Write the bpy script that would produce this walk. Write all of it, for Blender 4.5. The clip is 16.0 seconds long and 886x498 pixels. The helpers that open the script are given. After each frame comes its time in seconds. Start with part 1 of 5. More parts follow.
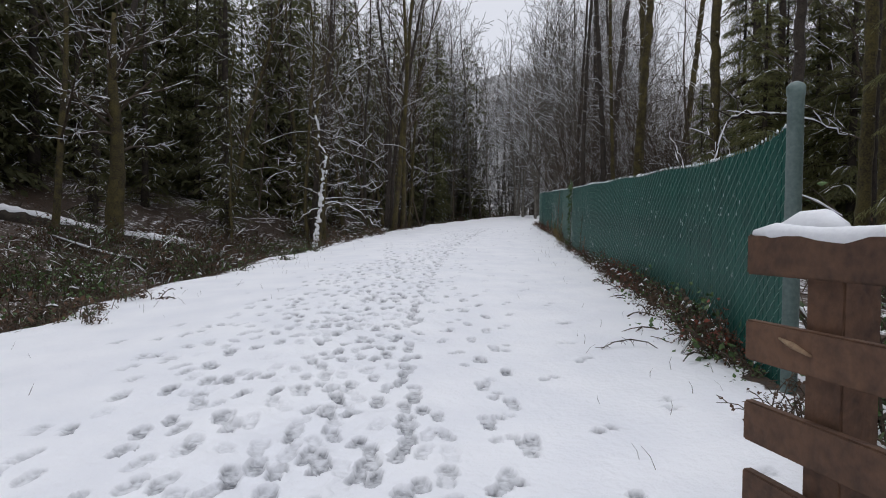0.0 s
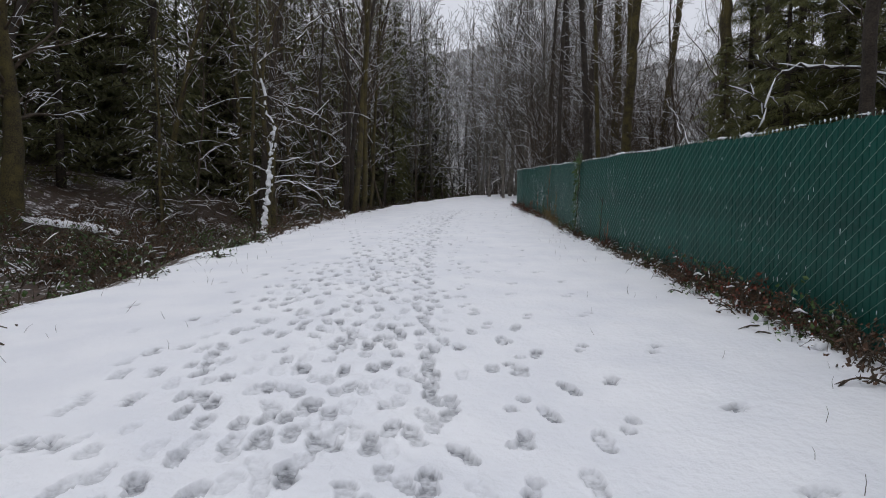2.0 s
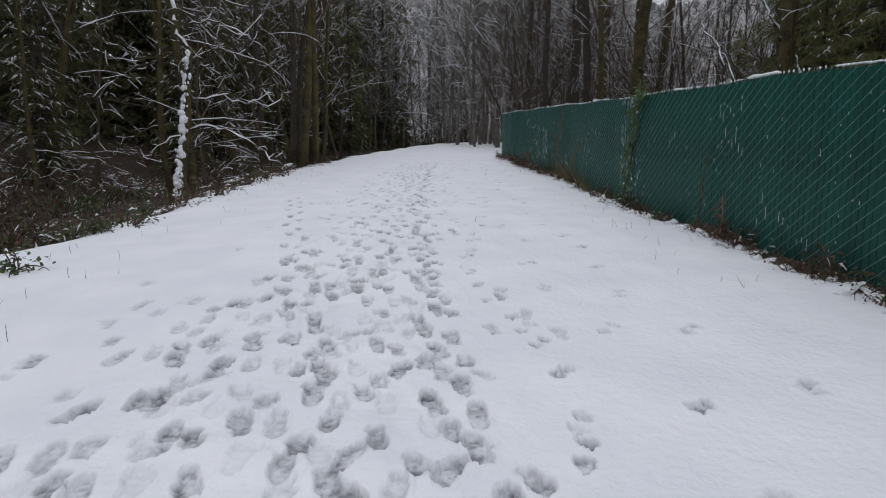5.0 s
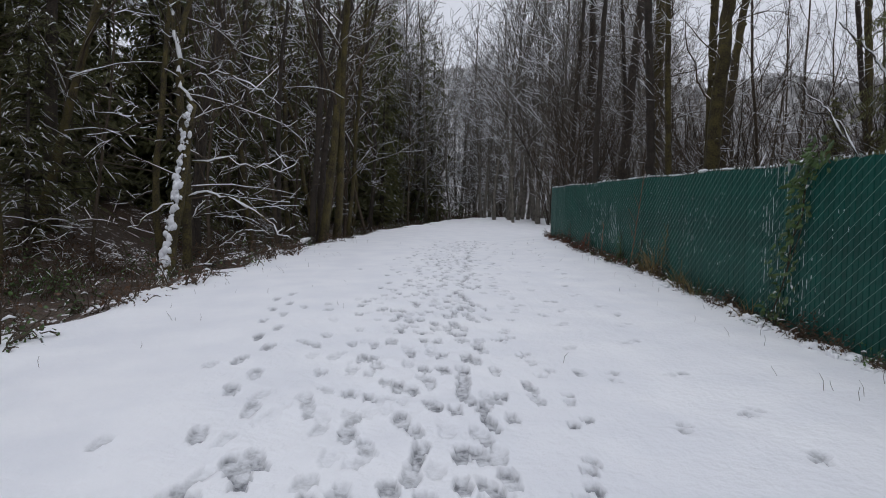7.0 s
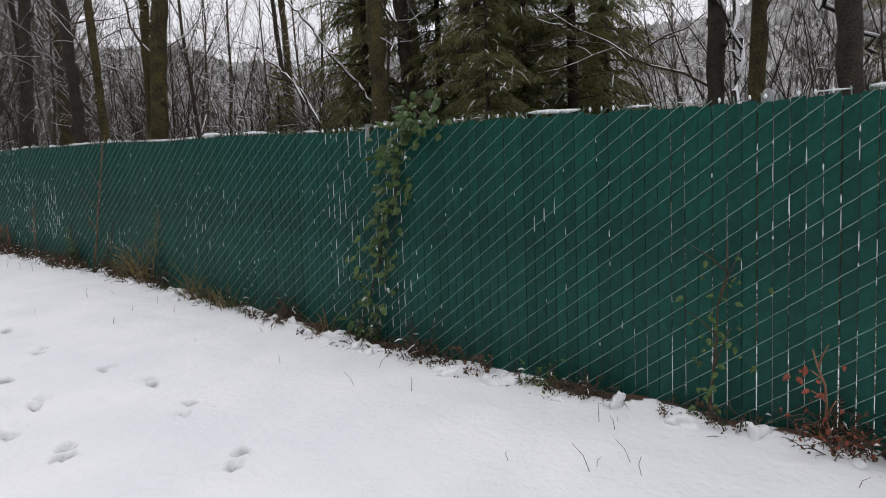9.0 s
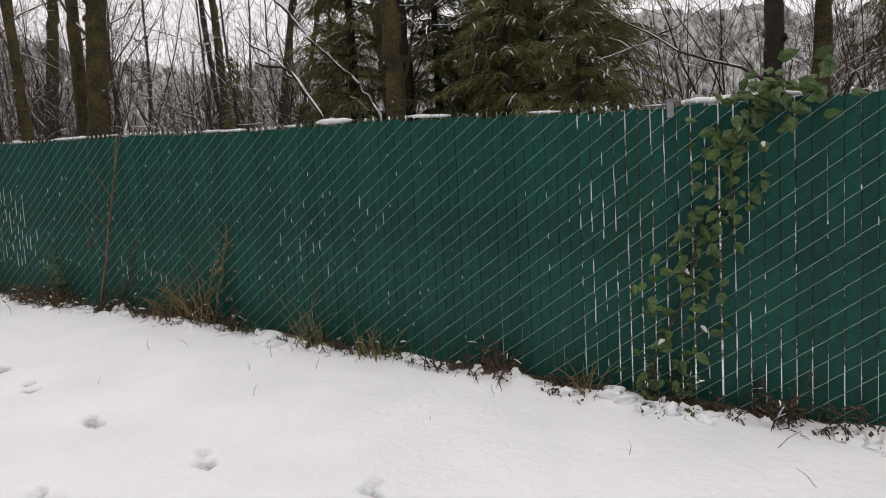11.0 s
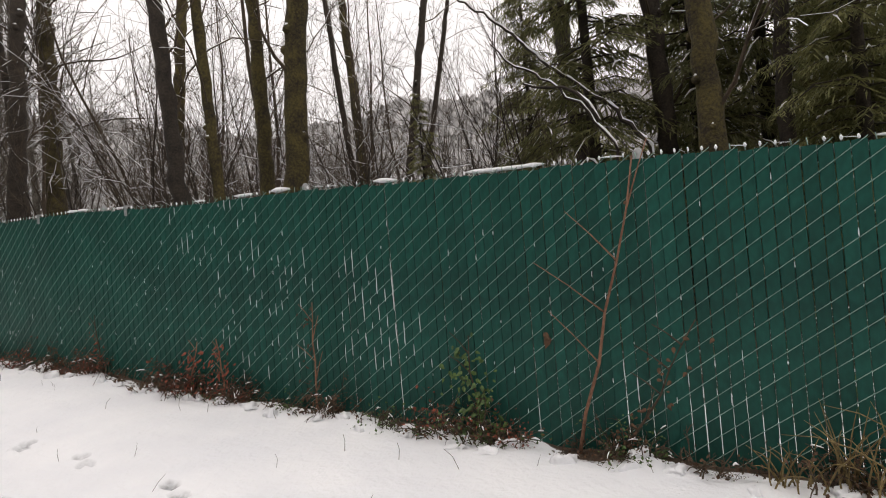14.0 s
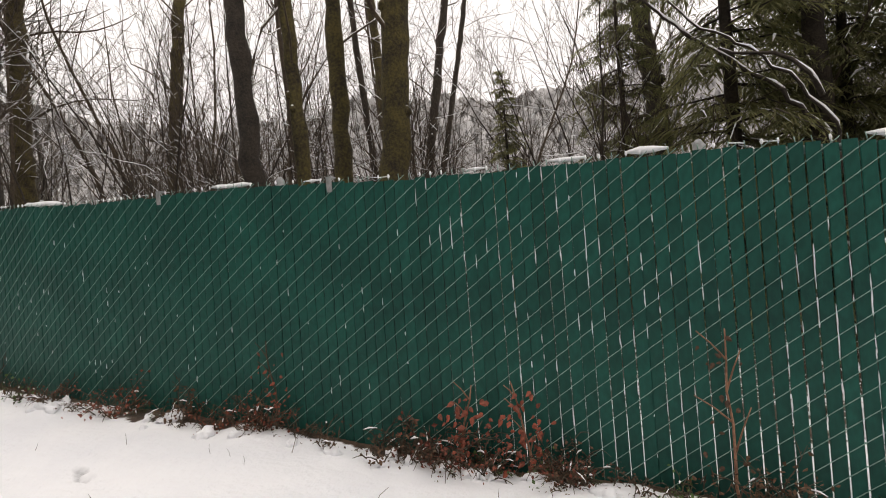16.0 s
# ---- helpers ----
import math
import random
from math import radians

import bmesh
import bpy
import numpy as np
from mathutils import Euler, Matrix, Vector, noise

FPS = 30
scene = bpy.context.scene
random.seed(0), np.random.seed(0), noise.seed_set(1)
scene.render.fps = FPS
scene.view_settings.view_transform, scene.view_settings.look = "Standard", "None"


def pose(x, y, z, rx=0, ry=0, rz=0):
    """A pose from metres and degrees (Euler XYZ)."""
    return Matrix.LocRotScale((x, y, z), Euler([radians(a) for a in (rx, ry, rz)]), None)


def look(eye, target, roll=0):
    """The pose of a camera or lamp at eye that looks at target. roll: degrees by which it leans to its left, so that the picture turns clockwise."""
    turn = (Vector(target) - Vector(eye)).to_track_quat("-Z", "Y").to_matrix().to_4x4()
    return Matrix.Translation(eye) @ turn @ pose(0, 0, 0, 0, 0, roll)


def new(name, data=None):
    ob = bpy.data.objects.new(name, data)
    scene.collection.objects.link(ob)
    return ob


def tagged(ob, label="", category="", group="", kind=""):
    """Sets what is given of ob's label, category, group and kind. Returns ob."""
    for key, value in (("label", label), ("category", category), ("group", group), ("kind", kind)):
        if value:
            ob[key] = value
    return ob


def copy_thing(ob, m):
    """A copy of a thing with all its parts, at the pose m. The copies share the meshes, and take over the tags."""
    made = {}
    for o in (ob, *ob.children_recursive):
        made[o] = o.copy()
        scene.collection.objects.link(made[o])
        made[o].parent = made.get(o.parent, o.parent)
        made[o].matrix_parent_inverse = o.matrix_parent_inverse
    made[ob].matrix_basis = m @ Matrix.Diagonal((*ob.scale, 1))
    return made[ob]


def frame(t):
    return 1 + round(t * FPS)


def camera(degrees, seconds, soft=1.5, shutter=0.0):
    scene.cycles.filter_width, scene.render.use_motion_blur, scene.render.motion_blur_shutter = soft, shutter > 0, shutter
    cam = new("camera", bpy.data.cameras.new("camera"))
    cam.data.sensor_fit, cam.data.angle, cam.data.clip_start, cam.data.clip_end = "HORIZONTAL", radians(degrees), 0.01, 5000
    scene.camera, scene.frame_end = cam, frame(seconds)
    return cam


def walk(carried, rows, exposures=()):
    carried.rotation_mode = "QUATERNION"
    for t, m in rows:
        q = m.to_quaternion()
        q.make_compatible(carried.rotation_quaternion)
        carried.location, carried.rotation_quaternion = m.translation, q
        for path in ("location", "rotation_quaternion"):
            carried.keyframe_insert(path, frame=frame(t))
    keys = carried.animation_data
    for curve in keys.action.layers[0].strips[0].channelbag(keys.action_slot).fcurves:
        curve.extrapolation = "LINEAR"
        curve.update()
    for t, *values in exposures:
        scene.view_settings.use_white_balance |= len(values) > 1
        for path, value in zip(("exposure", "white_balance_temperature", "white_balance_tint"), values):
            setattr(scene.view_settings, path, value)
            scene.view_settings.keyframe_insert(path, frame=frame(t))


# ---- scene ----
EXPO = [(0.0, -0.10, 6150, 11), (2.0, -0.24, 6150, 11), (7.3, -0.27, 6050, 11), (8.5, 0.06, 6300, 11), (11.0, 0.22, 6800, 13), (12.8, 0.26, 6950, 13), (13.5, 0.34, 7000, 13), (16.0, 0.49, 7200, 13)]
cam = camera(73.3, 16.0, soft=1.0)
# seconds, place, turn (Euler degrees)
PATH = [
    (0.0, 0.067, 0.215, 1.538, 88.58, -0.64, -0.46),
    (0.5, -0.098, 1.123, 1.563, 91.24, 0.27, 1.61),
    (1.0, -0.218, 1.998, 1.567, 87.25, -1.62, -3.25),
    (1.5, -0.328, 2.781, 1.587, 84.64, 2.34, -3.96),
    (2.0, -0.457, 3.568, 1.663, 86.64, -0.14, -4.71),
    (2.5, -0.481, 4.367, 1.682, 86.47, 3.27, -1.26),
    (3.0, -0.499, 5.262, 1.711, 83.64, -0.03, -8.67),
    (3.5, -0.518, 6.198, 1.766, 87.05, 1.36, -7.30),
    (3.7, -0.511, 6.571, 1.803, 85.15, -0.70, -8.98),
    (5.8, -0.527, 9.826, 1.939, 81.33, 0.28, -8.62),
    (6.0, -0.507, 10.216, 1.967, 81.51, -3.32, -7.20),
    (6.5, -0.416, 11.010, 2.020, 83.58, -1.84, -7.27),
    (7.0, -0.311, 11.782, 2.073, 88.53, -1.67, -5.71),
    (7.5, -0.115, 12.525, 2.127, 85.66, -2.55, -11.52),
    (8.0, 0.054, 13.304, 2.237, 86.30, -0.30, -44.85),
    (8.5, 0.159, 14.027, 2.323, 85.40, -0.44, -54.55),
    (8.7, 0.191, 14.290, 2.323, 85.19, 0.77, -55.82),
    (10.8, 0.196, 17.388, 2.383, 87.02, 3.12, -67.82),
    (11.0, 0.252, 17.708, 2.440, 85.42, 3.26, -68.35),
    (11.5, 0.370, 18.469, 2.555, 84.47, 4.08, -70.25),
    (12.0, 0.435, 19.257, 2.618, 86.70, 7.01, -65.57),
    (12.5, 0.533, 20.027, 2.653, 85.14, 4.48, -65.99),
    (13.0, 0.630, 20.879, 2.682, 89.16, 4.82, -66.02),
    (13.5, 0.797, 21.670, 2.741, 88.16, 4.23, -62.41),
    (14.0, 1.011, 22.512, 2.804, 90.52, 5.09, -64.58),
    (14.5, 1.223, 23.373, 2.863, 89.02, 4.17, -67.62),
    (15.0, 1.384, 24.223, 2.912, 90.91, 5.65, -71.07),
    (15.5, 1.504, 25.027, 2.963, 91.68, 6.12, -69.50),
    (16.0, 1.592, 25.861, 3.003, 90.44, 4.58, -69.79),
]
walk(cam, [(t, pose(*p)) for t, *p in PATH], exposures=EXPO)

# ---- light: an even overcast sky and a very soft sun ----
world = bpy.data.worlds.new("overcast_sky")
scene.world = world
world.use_nodes = True
wn, wl = world.node_tree.nodes, world.node_tree.links
sky = wn.new("ShaderNodeTexSky")
sky.sky_type, sky.sun_disc = "NISHITA", False
sky.sun_elevation, sky.sun_rotation = radians(48), radians(200)
sky.dust_density, sky.ozone_density, sky.air_density = 6.0, 1.0, 1.4
grey = wn.new("ShaderNodeHueSaturation")
grey.inputs["Saturation"].default_value = 0.12
wl.new(sky.outputs["Color"], grey.inputs["Color"])
cloud = wn.new("ShaderNodeMix")
cloud.data_type = "RGBA"
cloud.inputs["Factor"].default_value = 0.85
cloud.inputs["B"].default_value = (6.6, 6.6, 6.9, 1)
wl.new(grey.outputs["Color"], cloud.inputs["A"])
wl.new(cloud.outputs["Result"], wn["Background"].inputs["Color"])
wn["Background"].inputs["Strength"].default_value = 0.13
sun = bpy.data.lights.new("sun", "SUN")
sun.energy, sun.angle, sun.color = 0.6, radians(40), (1.0, 0.98, 0.96)
new("sun", sun).matrix_world = look((0, 0, 60), (10, -22, 0))


# ---- materials ----
def mat(name, base, dark, scale=6.0, rough=0.8, bump=0.3, fine=40.0, spread=0.12, coat=0.0):
    """Two noises mix base and dark, a fine one gives relief; each object differs a little."""
    m = bpy.data.materials.new(name)
    m.use_nodes = True
    n, l = m.node_tree.nodes, m.node_tree.links
    p = n["Principled BSDF"]
    geo = n.new("ShaderNodeTexCoord")
    a = n.new("ShaderNodeTexNoise")
    a.inputs["Scale"].default_value, a.inputs["Detail"].default_value = scale, 5.0
    b = n.new("ShaderNodeTexNoise")
    b.inputs["Scale"].default_value, b.inputs["Detail"].default_value = fine, 4.0
    for t in (a, b):
        l.new(geo.outputs["Object"], t.inputs["Vector"])
    add = n.new("ShaderNodeMath")
    add.operation = "ADD"
    l.new(a.outputs["Fac"], add.inputs[0])
    l.new(b.outputs["Fac"], add.inputs[1])
    ramp = n.new("ShaderNodeMapRange")
    ramp.inputs["From Min"].default_value, ramp.inputs["From Max"].default_value = 0.75, 1.25
    l.new(add.outputs[0], ramp.inputs["Value"])
    mix = n.new("ShaderNodeMix")
    mix.data_type = "RGBA"
    mix.inputs["A"].default_value, mix.inputs["B"].default_value = (*dark, 1), (*base, 1)
    l.new(ramp.outputs["Result"], mix.inputs["Factor"])
    info = n.new("ShaderNodeObjectInfo")
    vary = n.new("ShaderNodeMapRange")
    vary.inputs["To Min"].default_value, vary.inputs["To Max"].default_value = 1 - spread, 1 + spread
    l.new(info.outputs["Random"], vary.inputs["Value"])
    hsv = n.new("ShaderNodeHueSaturation")
    l.new(mix.outputs["Result"], hsv.inputs["Color"])
    l.new(vary.outputs["Result"], hsv.inputs["Value"])
    l.new(hsv.outputs["Color"], p.inputs["Base Color"])
    p.inputs["Roughness"].default_value = rough
    p.inputs["Coat Weight"].default_value = coat
    if bump:
        bu = n.new("ShaderNodeBump")
        bu.inputs["Strength"].default_value, bu.inputs["Distance"].default_value = bump, 0.02
        l.new(b.outputs["Fac"], bu.inputs["Height"])
        l.new(bu.outputs["Normal"], p.inputs["Normal"])
    return m


SNOW = mat("snow", (0.86, 0.87, 0.89), (0.80, 0.81, 0.84), 2.0, 0.65, 0.15, 60, 0.02)
BARK = mat("bark", (0.060, 0.046, 0.034), (0.020, 0.016, 0.012), 5, 0.9, 0.8, 30)
MOSSBARK = mat("mossy_bark", (0.105, 0.085, 0.025), (0.024, 0.018, 0.012), 3, 0.95, 0.9, 25)
# bark of the far trees, greyed and lightened to paint in aerial haze
HAZEBARK = mat("haze_paled_bark", (0.24, 0.22, 0.19), (0.07, 0.06, 0.045), 4, 0.9, 0.6, 28)
TWIG = mat("twig_bark", (0.10, 0.074, 0.048), (0.040, 0.029, 0.019), 8, 0.9, 0.2, 40)
NEEDLE = mat("conifer_needles", (0.19, 0.185, 0.08), (0.075, 0.085, 0.04), 3, 0.75, 0.2, 30, 0.25)
HEMLOCKNEEDLE = mat("hemlock_needles", (0.25, 0.245, 0.10), (0.11, 0.12, 0.05), 3, 0.7, 0.2, 30, 0.25)
# needles let light through
for needle in (NEEDLE, HEMLOCKNEEDLE):
    nt = needle.node_tree
    thin = nt.nodes.new("ShaderNodeBsdfTranslucent")
    both = nt.nodes.new("ShaderNodeMixShader")
    both.inputs["Fac"].default_value = 0.5
    nt.links.new(nt.nodes["Principled BSDF"].inputs["Base Color"].links[0].from_socket, thin.inputs["Color"])
    nt.links.new(nt.nodes["Principled BSDF"].outputs["BSDF"], both.inputs[1])
    nt.links.new(thin.outputs["BSDF"], both.inputs[2])
    nt.links.new(both.outputs["Shader"], nt.nodes["Material Output"].inputs["Surface"])
LEAF = mat("bramble_leaf", (0.085, 0.15, 0.032), (0.03, 0.06, 0.015), 9, 0.6, 0.2, 50, 0.25)
DEADLEAF = mat("dead_leaf", (0.115, 0.06, 0.03), (0.05, 0.026, 0.014), 9, 0.8, 0.2, 50, 0.25)
REDSTEM = mat("red_brown_stem", (0.30, 0.15, 0.09), (0.15, 0.07, 0.04), 9, 0.7, 0.2, 50)
REDLEAF = mat("red_bramble_leaf", (0.26, 0.06, 0.03), (0.10, 0.03, 0.018), 9, 0.7, 0.2, 50, 0.3)
GRASS = mat("dry_grass", (0.30, 0.22, 0.09), (0.14, 0.10, 0.04), 9, 0.8, 0.1, 50, 0.2)
SLAT = mat("green_plastic_slat", (0.008, 0.088, 0.066), (0.005, 0.052, 0.041), 2.5, 0.55, 0.08, 30, 0.14)
SLAT.node_tree.nodes["Principled BSDF"].inputs["Specular IOR Level"].default_value = 0.28
# coated wire, its green lightened to paint in a wet sheen
WIRE = mat("green_coated_wire", (0.24, 0.36, 0.315), (0.10, 0.18, 0.15), 8, 0.3, 0.05, 40)
POSTGREEN = mat("green_painted_steel", (0.15, 0.205, 0.19), (0.09, 0.135, 0.125), 5, 0.45, 0.1, 40)
STEEL = mat("galvanised_steel", (0.35, 0.36, 0.36), (0.20, 0.21, 0.21), 9, 0.45, 0.1, 40)
RAILWOOD = mat("stained_timber", (0.13, 0.068, 0.038), (0.05, 0.025, 0.015), 3, 0.75, 0.4, 25)
BAREWOOD = mat("worn_bare_timber", (0.36, 0.25, 0.15), (0.17, 0.10, 0.06), 12, 0.8, 0.3, 50)


# ---- mesh helpers ----
def mesh_of(name, verts, faces, material, smooth=True):
    me = bpy.data.meshes.new(name)
    me.from_pydata(verts, [], faces)
    me.materials.append(material)
    if smooth:
        me.polygons.foreach_set("use_smooth", [True] * len(me.polygons))
    me.update()
    return me


def child(name, me, parent, label=""):
    ob = new(name, me)
    ob.parent = parent
    return tagged(ob, label) if label else ob


def tube(V, F, pts, radii, sides=6, cap=True):
    """Adds a tube along pts to the vertex and face lists."""
    k0 = len(V)
    n = len(pts)
    for i, p in enumerate(pts):
        d = pts[min(i + 1, n - 1)] - pts[max(i - 1, 0)]
        d = d.normalized() if d.length > 1e-9 else Vector((0, 0, 1))
        u = d.cross(Vector((0, 0, 1)) if abs(d.z) < 0.9 else Vector((1, 0, 0))).normalized()
        w = u.cross(d)
        for s in range(sides):
            a = 2 * math.pi * s / sides
            V.append(tuple(p + (u * math.cos(a) + w * math.sin(a)) * radii[i]))
    for i in range(n - 1):
        for s in range(sides):
            a, b = k0 + i * sides + s, k0 + i * sides + (s + 1) % sides
            F.append((a, b, b + sides, a + sides))
    if cap:
        F.append(tuple(range(k0 + sides - 1, k0 - 1, -1)))
        F.append(tuple(range(k0 + (n - 1) * sides, k0 + n * sides)))


def box(V, F, lo, hi):
    k = len(V)
    for z in (lo[2], hi[2]):
        V += [(lo[0], lo[1], z), (hi[0], lo[1], z), (hi[0], hi[1], z), (lo[0], hi[1], z)]
    F += [(k + 3, k + 2, k + 1, k), (k + 4, k + 5, k + 6, k + 7)]
    for i in range(4):
        j = (i + 1) % 4
        F.append((k + i, k + j, k + j + 4, k + i + 4))


# ---- ground: one sheet of snow and forest floor to the horizon ----
FENCE = [(2.42, 4.2), (2.9, 7.0), (3.33, 11.0), (3.93, 17.3), (4.7, 22.4), (5.02, 26.0), (5.12, 29.3), (5.28, 30.8), (5.47, 32.0)]
EDGE = [(-30.0, -4.6), (0.0, -4.4), (6.0, -4.2), (9.0, -4.1), (16.5, -3.5), (28.0, -2.3), (41.0, 0.6), (58.0, 5.0), (80.0, 13.0), (120.0, 30.0)]
WALK = [(-30.0, 0.1), (0.0, 0.0), (6.0, -0.4), (12.0, -0.2), (17.0, 0.3), (26.0, 1.6), (34.0, 3.2), (45.0, 6.5), (60.0, 12.0), (120.0, 40.0)]


def fence_x(y):
    return np.interp(y, [q[1] for q in FENCE], [q[0] for q in FENCE])


def smooth(a, b, x):
    t = np.clip((x - a) / (b - a), 0, 1)
    return t * t * (3 - 2 * t)


def wave(x, y, k, seed):
    """A cheap smooth noise of wave number about k."""
    r = np.random.RandomState(seed)
    out = 0.0
    for _ in range(5):
        a, f, ph = r.uniform(0, 6.28), k * r.uniform(0.6, 1.5), r.uniform(0, 6.28)
        out = out + np.sin(f * (x * np.cos(a) + y * np.sin(a)) + ph)
    return out / 5


def edge_x(y):
    return np.interp(y, [q[0] for q in EDGE], [q[1] for q in EDGE]) + 0.25 * np.sin(y * 1.1) * 0.5 + 0.12 * np.sin(y * 2.7 + 1)


def ground_z(x, y):
    x, y = np.asarray(x, float), np.asarray(y, float)
    yy = np.clip(y, -40, None)
    rise = 0.22 + 0.053 * np.minimum(yy, 66) + np.where(yy > 66, 0.053 * 12 * (1 - np.exp(-(np.maximum(yy, 66) - 66) / 12)), 0)
    fx = np.where(y < 32, fence_x(y), 5.47 + (y - 32) * 0.6)
    z = rise + 0.04 * smooth(0.5, 0.9, x / np.maximum(fx, 0.5)) + (0.03 * (1 - smooth(8, 15, y)) - 0.012 * smooth(10, 16, y)) * np.exp(-((x - fx) / 0.5) ** 2) * (y < 32) + 0.13 * smooth(26, 29, y) * smooth(0.6, 0.95, x / np.maximum(fx, 0.5)) * (y < 32)
    e = edge_x(y)
    left = np.maximum(e - x, 0)
    z = z - 0.10 * smooth(0.0, 2.5, e + 2.5 - x) - 0.95 * smooth(0.1, 2.8, left) + 0.29 * np.clip(left - 8, 0, 30)
    z = z + 0.030 * wave(x, y, 1.3, 3) + 0.010 * wave(x, y, 5.5, 4)
    far = smooth(3, 14, np.abs(x - e) * (x < e))
    z = z + far * 0.18 * wave(x, y, 0.8, 7)
    near = np.exp(-((x - fx + 0.12) / 0.22) ** 2) * (y > 4.5) * (y < 32)
    z = z + near * (0.005 + 0.055 * np.clip(wave(x, y, 6.5, 31) + 0.35 * wave(x, y, 17.0, 32), -0.3, 1.0)) + 0.006 * wave(x, y, 13.0, 33)
    right = np.maximum(x - fx - 0.4, 0)
    z = z - 0.4 * smooth(0, 6, right) * (y < 40) + 0.12 * wave(x, y, 0.9, 8) * smooth(0, 4, right)
    return z


def gz(x, y):
    return float(ground_z(x, y))


rng = np.random.RandomState(5)
PRINTS = []  # x, y, turn, length, width, depth


def trail(n, lane, spread, y0, y1, kind, apart=0.15):
    for _ in range(n):
        y = rng.uniform(y0, y1)
        x = np.interp(y, [q[0] for q in WALK], [q[1] for q in WALK]) + lane + rng.normal(0, spread)
        turn = rng.normal(0.0, 0.22) + (math.pi if rng.rand() < 0.4 else 0)
        deep = rng.choice((rng.uniform(0.010, 0.020), rng.uniform(0.018, 0.030), rng.uniform(0.026, 0.045)))
        if any(abs(q[0] - x) < apart * 0.75 and abs(q[1] - y) < apart * 1.5 for q in PRINTS):
            continue
        if kind == "boot":
            PRINTS.append((x, y, turn, rng.uniform(0.08, 0.125), rng.uniform(0.040, 0.054), deep))
        else:
            PRINTS.append((x, y, turn, 0.05, 0.042, deep))


# one well-trodden lane and the looser steps beside it
y = 0.8
while y < 31:
    y += rng.uniform(0.10, 0.26)
    x = np.interp(y, [q[0] for q in WALK], [q[1] for q in WALK]) + 0.14 + rng.normal(0, 0.07)
    PRINTS.append((x, y, rng.normal(0, 0.2), rng.uniform(0.10, 0.13), rng.uniform(0.044, 0.054), rng.uniform(0.02, 0.045)))
trail(1500, -0.35, 0.38, 0.5, 31, "boot", 0.095)
trail(700, -0.95, 0.6, 0.5, 13, "boot", 0.12)
trail(150, -0.7, 0.6, 10, 30, "boot", 0.2)
# single tracks that part from the main trail
for x0, y0, x1, y1 in ((-0.9, 2.6, -2.0, 6.0), (-0.6, 2.8, -1.2, 8.0), (-1.5, 9.0, -1.0, 15.0), (-0.8, 12.0, -1.6, 20.0), (0.5, 3.0, 0.5, 9.0)):
    steps = int(math.hypot(x1 - x0, y1 - y0) / 0.36)
    for i in range(steps):
        t = i / steps
        turn = math.atan2(-(x1 - x0), y1 - y0)
        PRINTS.append((x0 + (x1 - x0) * t + (0.09 if i % 2 else -0.09) + rng.normal(0, 0.03), y0 + (y1 - y0) * t, turn + rng.normal(0, 0.12), 0.125, 0.048, rng.uniform(0.02, 0.04)))
for lane0 in (0.62, 1.15, 1.75):
    y = 1.0
    while y < 30:
        y += rng.uniform(0.25, 0.6) * (1 if lane0 < 0.7 else 2.0)
        x = np.interp(y, [q[0] for q in WALK], [q[1] for q in WALK]) + lane0 + 0.12 * math.sin(y * 1.7 + lane0)
        for dx, dy in ((0, 0), (0.07, 0.10)):
            PRINTS.append((x + dx + rng.normal(0, 0.02), y + dy + rng.normal(0, 0.03), rng.normal(0, 0.3), 0.052, 0.04, rng.uniform(0.02, 0.05)))


def lines(*parts):
    """Grid lines from stretches of (start, end, step), with ever wider ones outside."""
    c = np.concatenate([np.arange(a, b, st) for a, b, st in parts])
    lo, hi, s0, s1 = [], [], parts[0][2], parts[-1][2]
    a, b = c[0], c[-1]
    for _ in range(78):
        s0, s1 = s0 * 1.115, s1 * 1.115
        a, b = a - s0, b + s1
        lo.append(a)
        hi.append(b)
    return np.concatenate([lo[::-1], c, hi])


